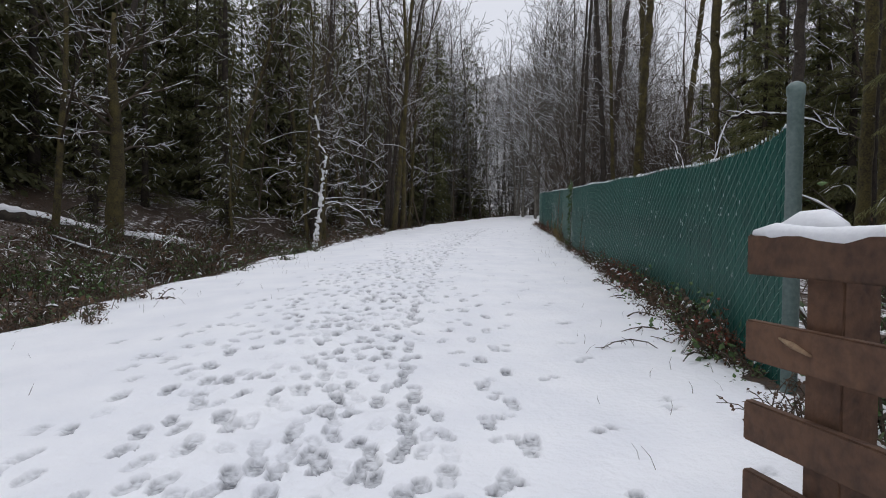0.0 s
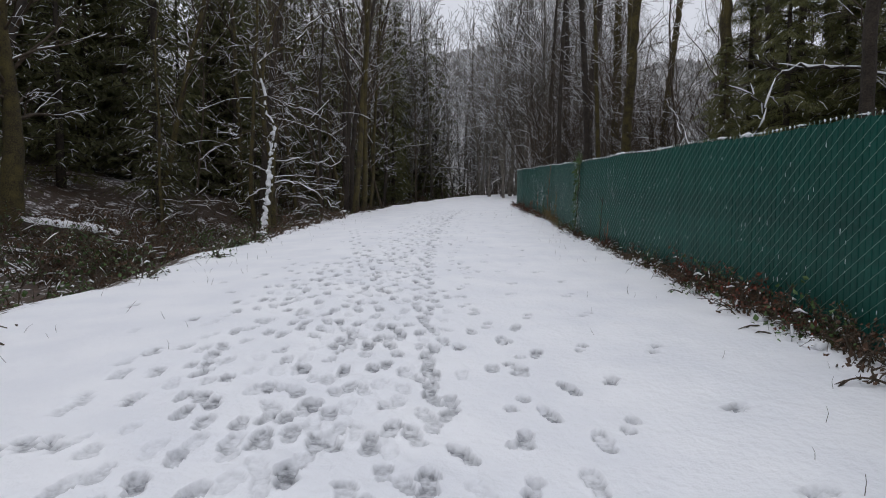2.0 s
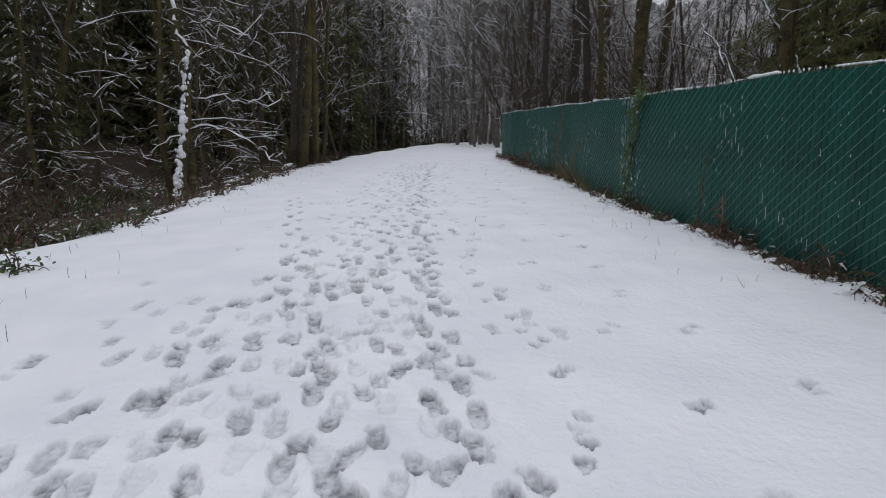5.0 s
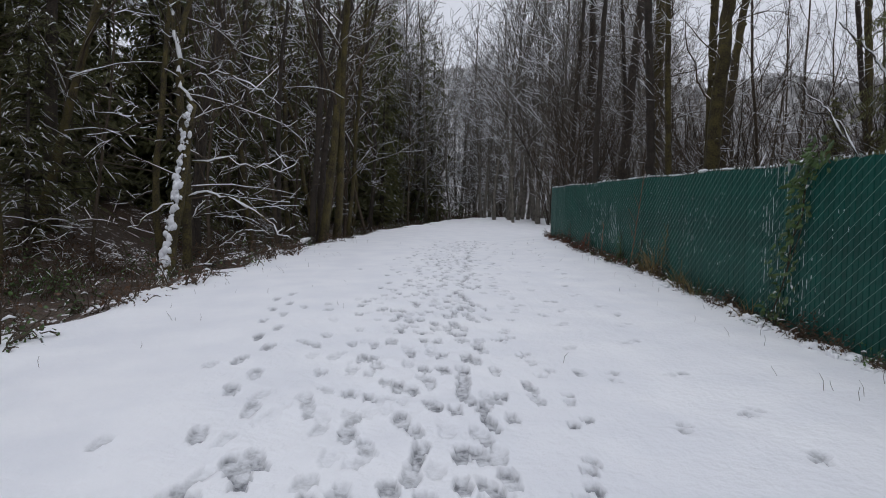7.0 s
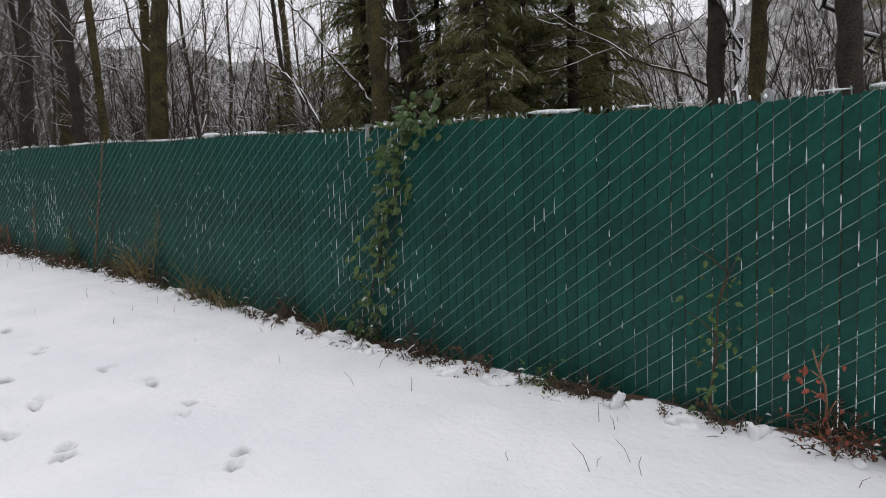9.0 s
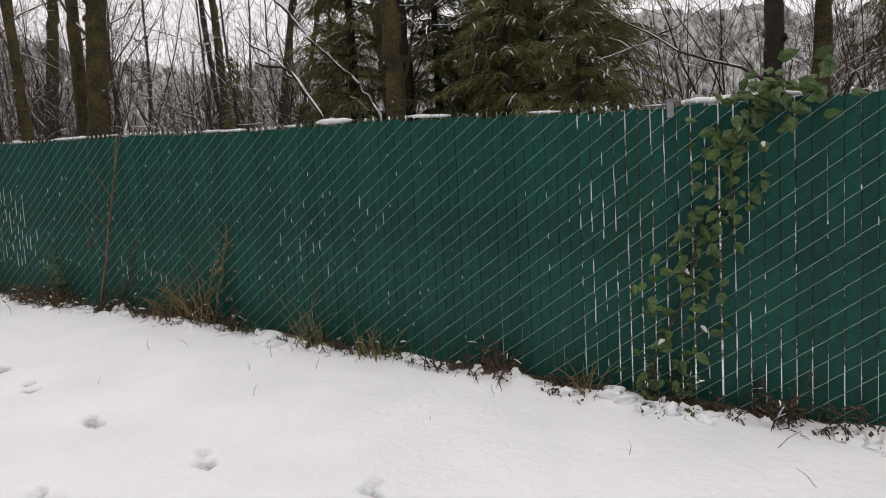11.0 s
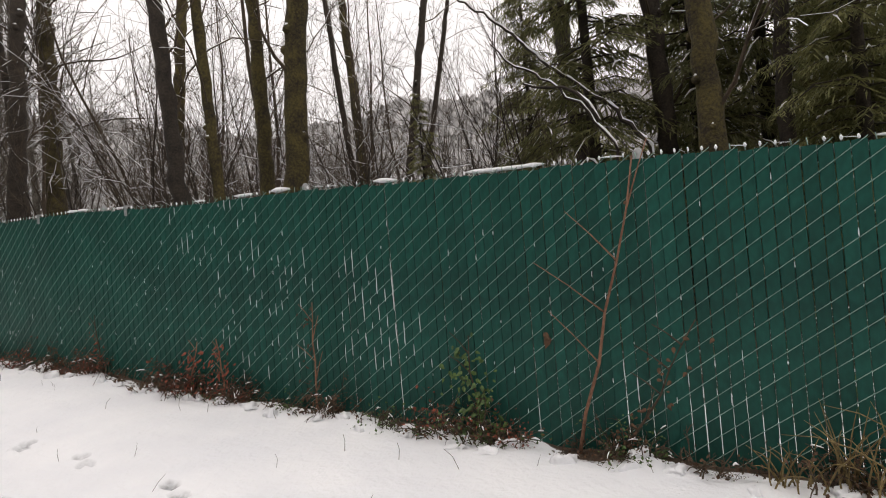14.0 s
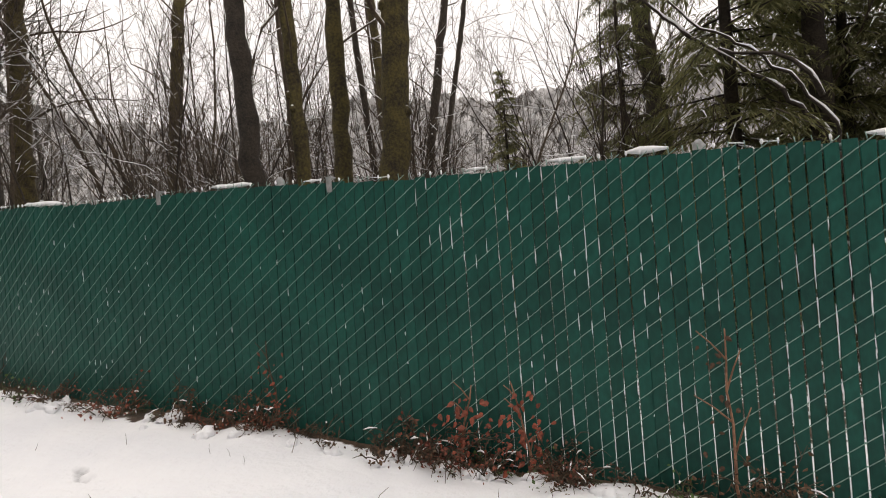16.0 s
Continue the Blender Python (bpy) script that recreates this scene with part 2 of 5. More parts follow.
gx = lines((-3.2, -2.0, 0.04), (-2.0, 1.1, 0.013), (1.1, 5.2, 0.04))
gy = lines((1.9, 7.5, 0.013), (7.5, 12.0, 0.021), (12.0, 18.0, 0.034), (18.0, 30.0, 0.055))
XX, YY = np.meshgrid(gx, gy)
ZZ = ground_z(XX, YY)
print_tone = np.zeros_like(ZZ)
hollow, rim = np.zeros_like(ZZ), np.zeros_like(ZZ)
for px, py, pt, pl, pw, pd in PRINTS:
    i0, i1 = np.searchsorted(gx, (px - 0.3, px + 0.3))
    j0, j1 = np.searchsorted(gy, (py - 0.3, py + 0.3))
    if i1 - i0 < 3 or j1 - j0 < 3:
        continue
    X, Y = XX[j0:j1, i0:i1] - px, YY[j0:j1, i0:i1] - py
    u, v = X * math.cos(pt) + Y * math.sin(pt), -X * math.sin(pt) + Y * math.cos(pt)
    wob = 0.07 * np.sin(3 * np.arctan2(v, u) + px * 31) + 0.09 * np.sin(5 * np.arctan2(v, u) + py * 47)
    if pl > 0.08:
        r = np.minimum(np.sqrt((u / pw) ** 2 + ((v - 0.25 * pl) / (0.78 * pl)) ** 2), np.sqrt((u / (0.8 * pw)) ** 2 + ((v + 0.62 * pl) / (0.42 * pl)) ** 2)) + wob
    else:
        r = np.sqrt((u / pw) ** 2 + (v / pl) ** 2) + wob
    sole = 1 - smooth(0.93, 1.05, r)
    heel = 0.86 + 0.10 * np.sin(v / pl * 2.5 + px * 40) + 0.07 * np.sin(v * 150 + py * 9)
    hollow[j0:j1, i0:i1] = np.maximum(hollow[j0:j1, i0:i1], pd * sole * heel)
    rim[j0:j1, i0:i1] = np.maximum(rim[j0:j1, i0:i1], 0.008 * np.exp(-((r - 1.2) / 0.15) ** 2))
    # sole tone, stronger the deeper the print
    print_tone[j0:j1, i0:i1] = np.maximum(print_tone[j0:j1, i0:i1], sole * np.clip(heel, 0.3, 1) * float(smooth(0.004, 0.034, pd)))
lane = np.interp(YY, [q[0] for q in WALK], [q[1] for q in WALK]) - 0.4
churn = np.exp(-((XX - lane) / 0.85) ** 2) * smooth(0.0, 2.0, YY) * (1 - smooth(30, 44, YY))
ZZ = ZZ + churn * (0.008 * np.tanh(2.2 * wave(XX, YY, 17.0, 41)) + 0.005 * np.tanh(2.5 * wave(XX, YY, 36.0, 42)))
ZZ = ZZ + rim * (1 - np.minimum(1, hollow / 0.02)) - hollow
ny, nx = XX.shape
idx = np.arange(nx * ny).reshape(ny, nx)
quads = np.stack([idx[:-1, :-1], idx[:-1, 1:], idx[1:, 1:], idx[1:, :-1]], -1).reshape(-1, 4)
gme = bpy.data.meshes.new("ground")
gme.vertices.add(nx * ny)
gme.vertices.foreach_set("co", np.stack([XX, YY, ZZ], -1).ravel())
gme.loops.add(quads.size)
gme.loops.foreach_set("vertex_index", quads.ravel())
gme.polygons.add(len(quads))
gme.polygons.foreach_set("loop_start", np.arange(0, quads.size, 4))
gme.polygons.foreach_set("use_smooth", np.ones(len(quads), bool))
gme.update()
e = edge_x(YY)
fxx = np.where(YY < 32, fence_x(YY), 5.47 + (YY - 32) * 0.6)
leaves = smooth(0.0, 0.9, e - XX + 0.35 * wave(XX, YY, 3.1, 11)) * (0.56 + 0.22 * wave(XX, YY, 1.2, 12))
leaves = np.maximum(leaves, 0.42 * smooth(0.3, 1.6, XX - fxx + 0.3 * wave(XX, YY, 2.0, 13)) * (YY < 45))
leaves = np.maximum(leaves, 0.8 * (1 - smooth(0.0, 0.17, fxx - XX + 0.17 * wave(XX, YY, 7.0, 21) + 0.10 * wave(XX, YY, 19.0, 22))) * (XX < fxx + 0.2) * (YY < 32) * (YY > 4))
for key, values in (("trodden", print_tone), ("litter", np.clip(leaves, 0, 1))):
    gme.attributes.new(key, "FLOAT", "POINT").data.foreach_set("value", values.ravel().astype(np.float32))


def ground_material():
    m = bpy.data.materials.new("snowy_ground")
    m.use_nodes = True
    n, l = m.node_tree.nodes, m.node_tree.links
    p = n["Principled BSDF"]
    geo = n.new("ShaderNodeTexCoord")

    def tex(scale, detail=5.0):
        t = n.new("ShaderNodeTexNoise")
        t.inputs["Scale"].default_value, t.inputs["Detail"].default_value = scale, detail
        l.new(geo.outputs["Object"], t.inputs["Vector"])
        return t.outputs["Fac"]

    def attr(name):
        t = n.new("ShaderNodeAttribute")
        t.attribute_name = name
        return t.outputs["Fac"]

    def calc(op, a, b):
        t = n.new("ShaderNodeMath")
        t.operation = op
        for i, v in enumerate((a, b)):
            if isinstance(v, (int, float)):
                t.inputs[i].default_value = v
            else:
                l.new(v, t.inputs[i])
        return t.outputs[0]

    def step(v, a, b):
        t = n.new("ShaderNodeMapRange")
        t.inputs["From Min"].default_value, t.inputs["From Max"].default_value = a, b
        l.new(v, t.inputs["Value"])
        return t.outputs["Result"]

    def mixed(f, a, b):
        t = n.new("ShaderNodeMix")
        t.data_type = "RGBA"
        l.new(f, t.inputs["Factor"])
        for k, v in (("A", a), ("B", b)):
            if isinstance(v, tuple):
                t.inputs[k].default_value = (*v, 1)
            else:
                l.new(v, t.inputs[k])
        return t.outputs["Result"]

    snow = mixed(step(tex(1.5), 0.35, 0.65), (0.80, 0.81, 0.845), (0.87, 0.875, 0.895))
    # grey of trodden slush, darkened further to paint the shade inside prints
    slush_and_shade = mixed(step(tex(30), 0.4, 0.6), (0.09, 0.095, 0.105), (0.36, 0.37, 0.39))
    snow = mixed(calc("MULTIPLY", attr("trodden"), calc("ADD", 0.45, calc("MULTIPLY", step(tex(11), 0.40, 0.56), 0.55))), snow, slush_and_shade)
    litter = mixed(step(tex(14), 0.35, 0.65), (0.026, 0.017, 0.011), (0.085, 0.05, 0.03))
    grain = calc("ADD", calc("MULTIPLY", tex(2.6, 8.0), 1.3), calc("MULTIPLY", tex(11.0, 6.0), 1.1))
    patches = calc("MULTIPLY", step(calc("ADD", attr("litter"), grain), 1.50, 1.62), step(attr("litter"), 0.04, 0.2))
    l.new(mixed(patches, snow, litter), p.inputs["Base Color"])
    p.inputs["Roughness"].default_value = 0.6
    bu = n.new("ShaderNodeBump")
    bu.inputs["Strength"].default_value, bu.inputs["Distance"].default_value = 0.5, 0.025
    l.new(calc("ADD", calc("ADD", tex(22), calc("MULTIPLY", tex(8), 1.2)), calc("MULTIPLY", tex(90), 0.22)), bu.inputs["Height"])
    l.new(bu.outputs["Normal"], p.inputs["Normal"])
    return m


gme.materials.append(ground_material())
tagged(new("ground", gme), "snow-covered path with trodden footprints and a leafy forest bank", "ground", kind="structure")


# ---- the wooded hill across the valley ----
def far_hill():
    nu, nv = 620, 46
    az = np.radians(np.linspace(4, 150, nu))[None, :].repeat(nv, 0)
    up = np.linspace(0, 1, nv)[:, None].repeat(nu, 1)
    r = np.random.RandomState(77)
    crest = 13.6 + 1.0 * np.sin(az * 5 + 1) + 0.7 * np.sin(az * 13) + 0.35 * np.sin(az * 41 + 2)
    dist = 190 + 110 * up + r.normal(0, 2.5, az.shape)
    elev = np.radians(crest * up ** 0.85 - 3.0 * (1 - up))
    z = 3.0 + (190 + 110 * up) * np.tan(elev) + r.gamma(1.5, 0.38, az.shape) * (up > 0.02)
    V = np.stack([dist * np.sin(az), 15 + dist * np.cos(az), z], -1).reshape(-1, 3)
    k = np.arange(nu * nv).reshape(nv, nu)
    Q = np.stack([k[:-1, :-1], k[1:, :-1], k[1:, 1:], k[:-1, 1:]], -1).reshape(-1, 4)
    # distance haze is put into the base colour as a pale, nearly even grey
    haze = mat("wood_with_painted_haze", (0.42, 0.415, 0.41), (0.38, 0.375, 0.37), 0.09, 1.0, 0.0, 0.6, 0.0)
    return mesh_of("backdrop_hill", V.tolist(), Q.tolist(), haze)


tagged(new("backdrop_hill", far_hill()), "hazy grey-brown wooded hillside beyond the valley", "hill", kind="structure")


# ---- green slatted chain-link fence ----
FTOP = [(4.2, 2.31), (4.6, 2.26), (4.95, 2.235), (5.35, 2.25), (6.2, 2.30), (7.9, 2.40), (10.8, 2.56), (15.6, 2.83), (17.0, 2.88), (24.0, 3.36), (26.0, 3.46), (29.4, 3.63), (32.0, 3.77)]


def fence_top(y):
    return float(np.interp(y, [q[0] for q in FTOP], [q[1] for q in FTOP]))


PITCH, DIAMOND = 0.073, 0.113
line = []  # stations along the fence, one per slat
run = [Vector((x, y, 0)) for x, y in FENCE] + [Vector((6.3, 33.0, 0)), Vector((7.4, 33.7, 0))]
s_at, k = 0.0, 0
total = sum((b - a).length for a, b in zip(run, run[1:]))
while s_at < total - 0.05:
    left, k = s_at, 0
    while left > (run[k + 1] - run[k]).length:
        left -= (run[k + 1] - run[k]).length
        k += 1
    d = (run[k + 1] - run[k]).normalized()
    q = run[k] + d * left
    line.append((q, math.atan2(d.y, d.x), fence_top(q.y) + 0.012 * math.sin(s_at * 2.1)))
    s_at += PITCH

fence = new("slatted_fence")
tagged(fence, "tall green slatted chain-link fence with snow on its top", "fence")
slat_v, slat_f = [], []
w, th = 0.0345, 0.009
prof = [(-w, -th * 0.6), (-w * 0.86, -th), (w * 0.86, -th), (w, -th * 0.6), (w, th * 0.6), (w * 0.86, th), (-w * 0.86, th), (-w, th * 0.6)]
for z in (0.0, 1.0):
    slat_v += [(a, b, z) for a, b in prof]
for i in range(8):
    j = (i + 1) % 8
    slat_f.append((i, j, j + 8, i + 8))
slat_f += [tuple(range(7, -1, -1)), tuple(range(8, 16))]
slat_me = mesh_of("slat", slat_v, slat_f, SLAT, smooth=False)
# stretches of light streaks, set to fit the camera's view: from y, to y, from height, to height, how often
STREAKS = [(25.5, 26.1, 0.4, 1.25, 0.9), (24.75, 25.35, 0.35, 1.2, 2.4), (17.35, 18.3, 0.1, 1.75, 1.4), (20.3, 20.9, 0.5, 1.2, 0.6), (22.4, 23.2, 0.25, 0.6, 1.0), (17.2, 17.9, 0.45, 0.8, 1.2),
           (14.4, 15.0, 0.8, 1.4, 0.6), (26.1, 26.7, 0.1, 1.8, 0.7), (26.7, 27.3, 1.2, 1.75, 0.8), (24.3, 25.0, 0.4, 0.8, 0.8), (19.6, 20.1, 0.9, 1.2, 0.5), (15.8, 16.6, 0.9, 1.1, 0.4), (13.2, 14.2, 0.1, 0.5, 0.5)]
rest_v, rest_f = [], []
wire_v, wire_f = [], []
dab_v, dab_f = [], []
frng = random.Random(8)
for i, (q, ang, top) in enumerate(line):
    foot = gz(q.x, q.y) - 0.06
    height = top - foot - 0.02 + frng.uniform(-0.012, 0.006)
    lean = frng.gauss(0, 0.0006)
    d = Vector((math.cos(ang), math.sin(ang), 0))
    nrm = Vector((-d.y, d.x, 0))  # towards the path
    loose = 1 if 17.5 < q.y < 18.2 or 20.3 < q.y < 20.7 or 24.7 < q.y < 25.5 else 0
    shift = frng.gauss(0, 0.0011 + 0.0008 * loose)
    m = Matrix.Translation(q + d * shift + nrm * frng.gauss(0, 0.001) + Vector((0, 0, foot))) @ Matrix.Rotation(ang, 4, "Z") @ Matrix.Rotation(lean, 4, "Y") @ Matrix.Diagonal((1 - loose * frng.uniform(0.03, 0.055), 1, height, 1))
    if 24 <= i < 324:
        ob = new("slat", slat_me)
        ob.parent = fence
        ob.matrix_basis = m
    else:
        k0 = len(rest_v)
        rest_v += [tuple(m @ Vector(v)) for v in slat_v]
        rest_f += [tuple(a + k0 for a in f) for f in slat_f]
    # front strands of the mesh rise across each slat
    a0 = q - d * (PITCH / 2) + nrm * 0.0125
    a1 = q + d * (PITCH / 2) + nrm * 0.0125
    base = foot + (i % 2) * DIAMOND / 2
    nn = int((top - base) / DIAMOND)
    off = (top - 0.0) - (nn + 0.5 * (i % 2 == 0)) * DIAMOND
    for j in range(nn + 1):
        z0 = off + j * DIAMOND
        if z0 < foot or z0 + DIAMOND / 2 > top + 0.035:
            continue
        # seen from the path, uphill is away to the far end
        tube(wire_v, wire_f, [a1 + Vector((0, 0, z0)) - nrm * 0.006, a1 * 0.9 + a0 * 0.1 + Vector((0, 0, z0 + 0.008)), a0 * 0.9 + a1 * 0.1 + Vector((0, 0, z0 + DIAMOND / 2 - 0.008)), a0 + Vector((0, 0, z0 + DIAMOND / 2)) - nrm * 0.006], [0.0025] * 4, 4, False)
    # twisted ends above the top
    tube(wire_v, wire_f, [q + Vector((0, 0, top - 0.03)) + nrm * 0.004, q + Vector((0, 0, top + 0.014)) + d * 0.005], [0.003, 0.003], 4)
    # white slivers in the gaps: scattered snow specks, and thick streaks that imitate light shining through
    marks = [(frng.uniform(0.1, 1.0) * (height - 0.15), frng.uniform(0.012, 0.05)) for _ in range(frng.choice((0, 0, 1, 1, 2, 3)))]
    for ya, yb, ha, hb, often in STREAKS:
        if ya <= q.y <= yb:
            marks += [(0.06 + frng.uniform(ha, hb), frng.uniform(0.03, 0.12)) for _ in range(int((hb - ha) * often * 4 + frng.random()))]
    for z0, ln in marks:
        c = q + d * (PITCH / 2 + frng.gauss(0, 0.0012)) + nrm * 0.007 + Vector((0, 0, foot + min(z0, height - ln)))
        fat = frng.uniform(0.002, 0.0042)
        tube(dab_v, dab_f, [c, c + Vector((0, 0, ln * 0.25)) + nrm * 0.002, c + Vector((0, 0, ln * 0.75)) + nrm * 0.001, c + Vector((0, 0, ln))], [0.0015, fat, fat * frng.uniform(0.5, 1), 0.001], 5)
    if frng.random() < 0.55:
        c = q + nrm * 0.004 + Vector((0, 0, top - 0.012))
        tube(dab_v, dab_f, [c, c + Vector((0, 0, 0.012)), c + Vector((0, 0, 0.026))], [0.004, frng.uniform(0.006, 0.011), 0.003], 6)
child("slats_beyond", mesh_of("slats_beyond", rest_v, rest_f, SLAT, False), fence)["kind"] = "stuff"
child("chain_link_mesh", mesh_of("chain_link_mesh", wire_v, wire_f, WIRE), fence, "green coated wire mesh")["kind"] = "stuff"
child("gap_snow", mesh_of("gap_snow", dab_v, dab_f, SNOW), fence, "snow specks, and white streaks standing in for light through gaps")["kind"] = "stuff"
V, F = [], []
tube(V, F, [q - Vector((-math.sin(a), math.cos(a), 0)) * 0.035 + Vector((0, 0, t - 0.05)) for q, a, t in line[::6]], [0.021] * len(line[::6]), 8)
child("top_rail", mesh_of("top_rail", V, F, POSTGREEN), fence, "green steel top rail")
for i in range(0, len(line), 37):
    q, a, t = line[i]
    c = q - Vector((-math.sin(a), math.cos(a), 0)) * 0.05
    V, F = [], []
    tube(V, F, [Vector((c.x, c.y, gz(c.x, c.y) - 0.1)), Vector((c.x, c.y, t + 0.02)), Vector((c.x, c.y, t + 0.045))], [0.03, 0.03, 0.012], 10)
    child("post", mesh_of("post", V, F, STEEL), fence, "galvanised steel line post")
for y in (17.3, 17.75, 27.9, 29.42):
    x, t = float(fence_x(y)), fence_top(y)
    V, F = [], []
    box(V, F, (x - 0.030, y - 0.018, t - 0.085), (x - 0.022, y + 0.018, t + 0.012))
    box(V, F, (x - 0.030, y - 0.022, t + 0.008), (x + 0.030, y + 0.022, t + 0.018))
    child("strap", mesh_of("strap", V, F, STEEL, False), fence, "pale steel strap over the fence top")
# tall round end post with domed cap
q = Vector((2.40, 4.12, 0))
z0 = gz(q.x, q.y) - 0.1
V, F = [], []
tube(V, F, [Vector((q.x, q.y, z)) for z in (z0, 2.47, 2.475, 2.53, 2.55, 2.565)], [0.05, 0.05, 0.057, 0.057, 0.042, 0.012], 20)
child("end_post", mesh_of("end_post", V, F, POSTGREEN), fence, "round green steel end post with domed cap")
# snow pads lying along the top
V, F = [], []
i = 0
while i < len(line) - 8:
    i += frng.randint(1, 9)
    n = frng.choice((1, 1, 2, 2, 3, 5, 8))
    if i + n >= len(line):
        break
    hgt = frng.uniform(0.004, 0.011) * (2.0 if n > 2 else 1.0)
    pts = [line[j][0] - Vector((-math.sin(line[j][1]), math.cos(line[j][1]), 0)) * 0.015 + Vector((0, 0, line[j][2] + hgt * 0.4 + frng.uniform(-0.004, 0.004))) for j in range(i, i + n + 1)]
    rad = [hgt * (0.35 if j in (0, n) else frng.uniform(0.8, 1.3)) for j in range(n + 1)]
    tube(V, F, pts, rad, 6)
    i += n
child("snow_cap", mesh_of("snow_cap", V, F, SNOW), fence, "patchy white snow along the top")["kind"] = "stuff"

# ---- where the trees stand ----
# single trees behind the fence: foot x, y, lean per metre in x and y, stem radius, mossy or not
RIGHT_TRUNKS = [(10.41, 22.45, -0.004, 0.024, 0.21, 1), (16.61, 25.4, -0.022, 0.072, 0.27, 0), (9.67, 29.72, 0.032, -0.04, 0.235, 1), (10.36, 30.76, 0.011, -0.012, 0.16, 1),
                (8.78, 31.15, -0.038, 0.034, 0.165, 0), (9.02, 30.53, -0.031, 0.03, 0.115, 1), (16.2, 40.4, 0.05, -0.045, 0.25, 1),
                (21.62, 34.37, 0.059, -0.142, 0.19, 0), (23.01, 34.69, 0.081, -0.213, 0.14, 0), (18.79, 33.58, -0.019, 0.031, 0.18, 1), (19.75, 34.17, -0.057, 0.086, 0.13, 0),
                (18.12, 20.5, 0.0, -0.05, 0.40, 1), (11.75, 16.32, -0.01, -0.037, 0.17, 0), (11.7, 15.74, -0.024, -0.064, 0.15, 1), (12.78, 23.08, -0.058, 0.056, 0.19, 0),
                (12.15, 21.49, -0.002, 0.003, 0.14, 0), (11.95, 42.48, 0.066, -0.03, 0.30, 0), (13.23, 50.73, 0.004, -0.002, 0.34, 0), (15.14, 45.51, 0.05, -0.04, 0.38, 1),
                (9.2, 38.2, 0.02, 0.0, 0.14, 0), (10.9, 46.9, 0.01, 0.02, 0.16, 0), (12.75, 42.64, -0.02, 0.02, 0.14, 0), (8.57, 14.35, 0.0, 0.02, 0.14, 0), (9.01, 12.8, 0.02, -0.02, 0.14, 1)]
LEFT_TRUNKS = [(-14.0, 22.0, 0.16), (-3.3, 41.5, 0.16), (-4.1, 43.0, 0.18), (-3.0, 45.5, 0.14), (-4.7, 40.0, 0.13), (-2.6, 49.0, 0.18), (-5.6, 37.0, 0.12), (-7.0, 34.0, 0.14), (-9.0, 38.0, 0.2),
               (-1.3, 53.0, 0.16), (-11.0, 31.0, 0.17), (-16.0, 28.0, 0.2), (-18.0, 20.0, 0.2), (-13.5, 14.5, 0.15), (-20.0, 14.0, 0.2), (-6.4, 31.5, 0.1),
               (-2.35, 31.6, 0.13), (-2.75, 32.2, 0.11), (-1.95, 32.6, 0.13), (-2.6, 33.4, 0.12), (-1.75, 35.5, 0.1), (-3.9, 33.0, 0.1)]
CONIFERS = [(0, -12, 34, 1.0), (0, -8, 45, 1.0), (1, -16, 40, 1.1), (0, -20, 30, 1.1), (1, -10, 55, 1.1), (0, -5.5, 57, 1.0), (1, -24, 22, 1.1), (0, -26, 36, 1.1), (1, -18, 50, 1.2), (0, -30, 20, 1.1),
            (1, -22, 12, 1.1), (0, -28, 6, 1.1), (2, -10.5, 30, 0.9), (2, -8.0, 37, 1.0), (1, -0.5, 60, 0.9), (2, -15, 26.5, 0.9), (1, -6, 68, 1.1), (0, -14, 64, 1.1), (1, -2, 74, 1.1),
            (0, -33, 30, 1.2), (1, -16, 33, 1.0), (0, -22, 42, 1.1), (1, -36, 12, 1.2), (2, -19, 24, 1.0), (1, -13, 46, 1.0), (0, -18.5, 8, 1.0)]

# ---- trees ----
def bent(r, d, amount):
    v = Vector((r.gauss(0, 1), r.gauss(0, 1), r.gauss(0, 1)))
    return (d + v * amount).normalized()


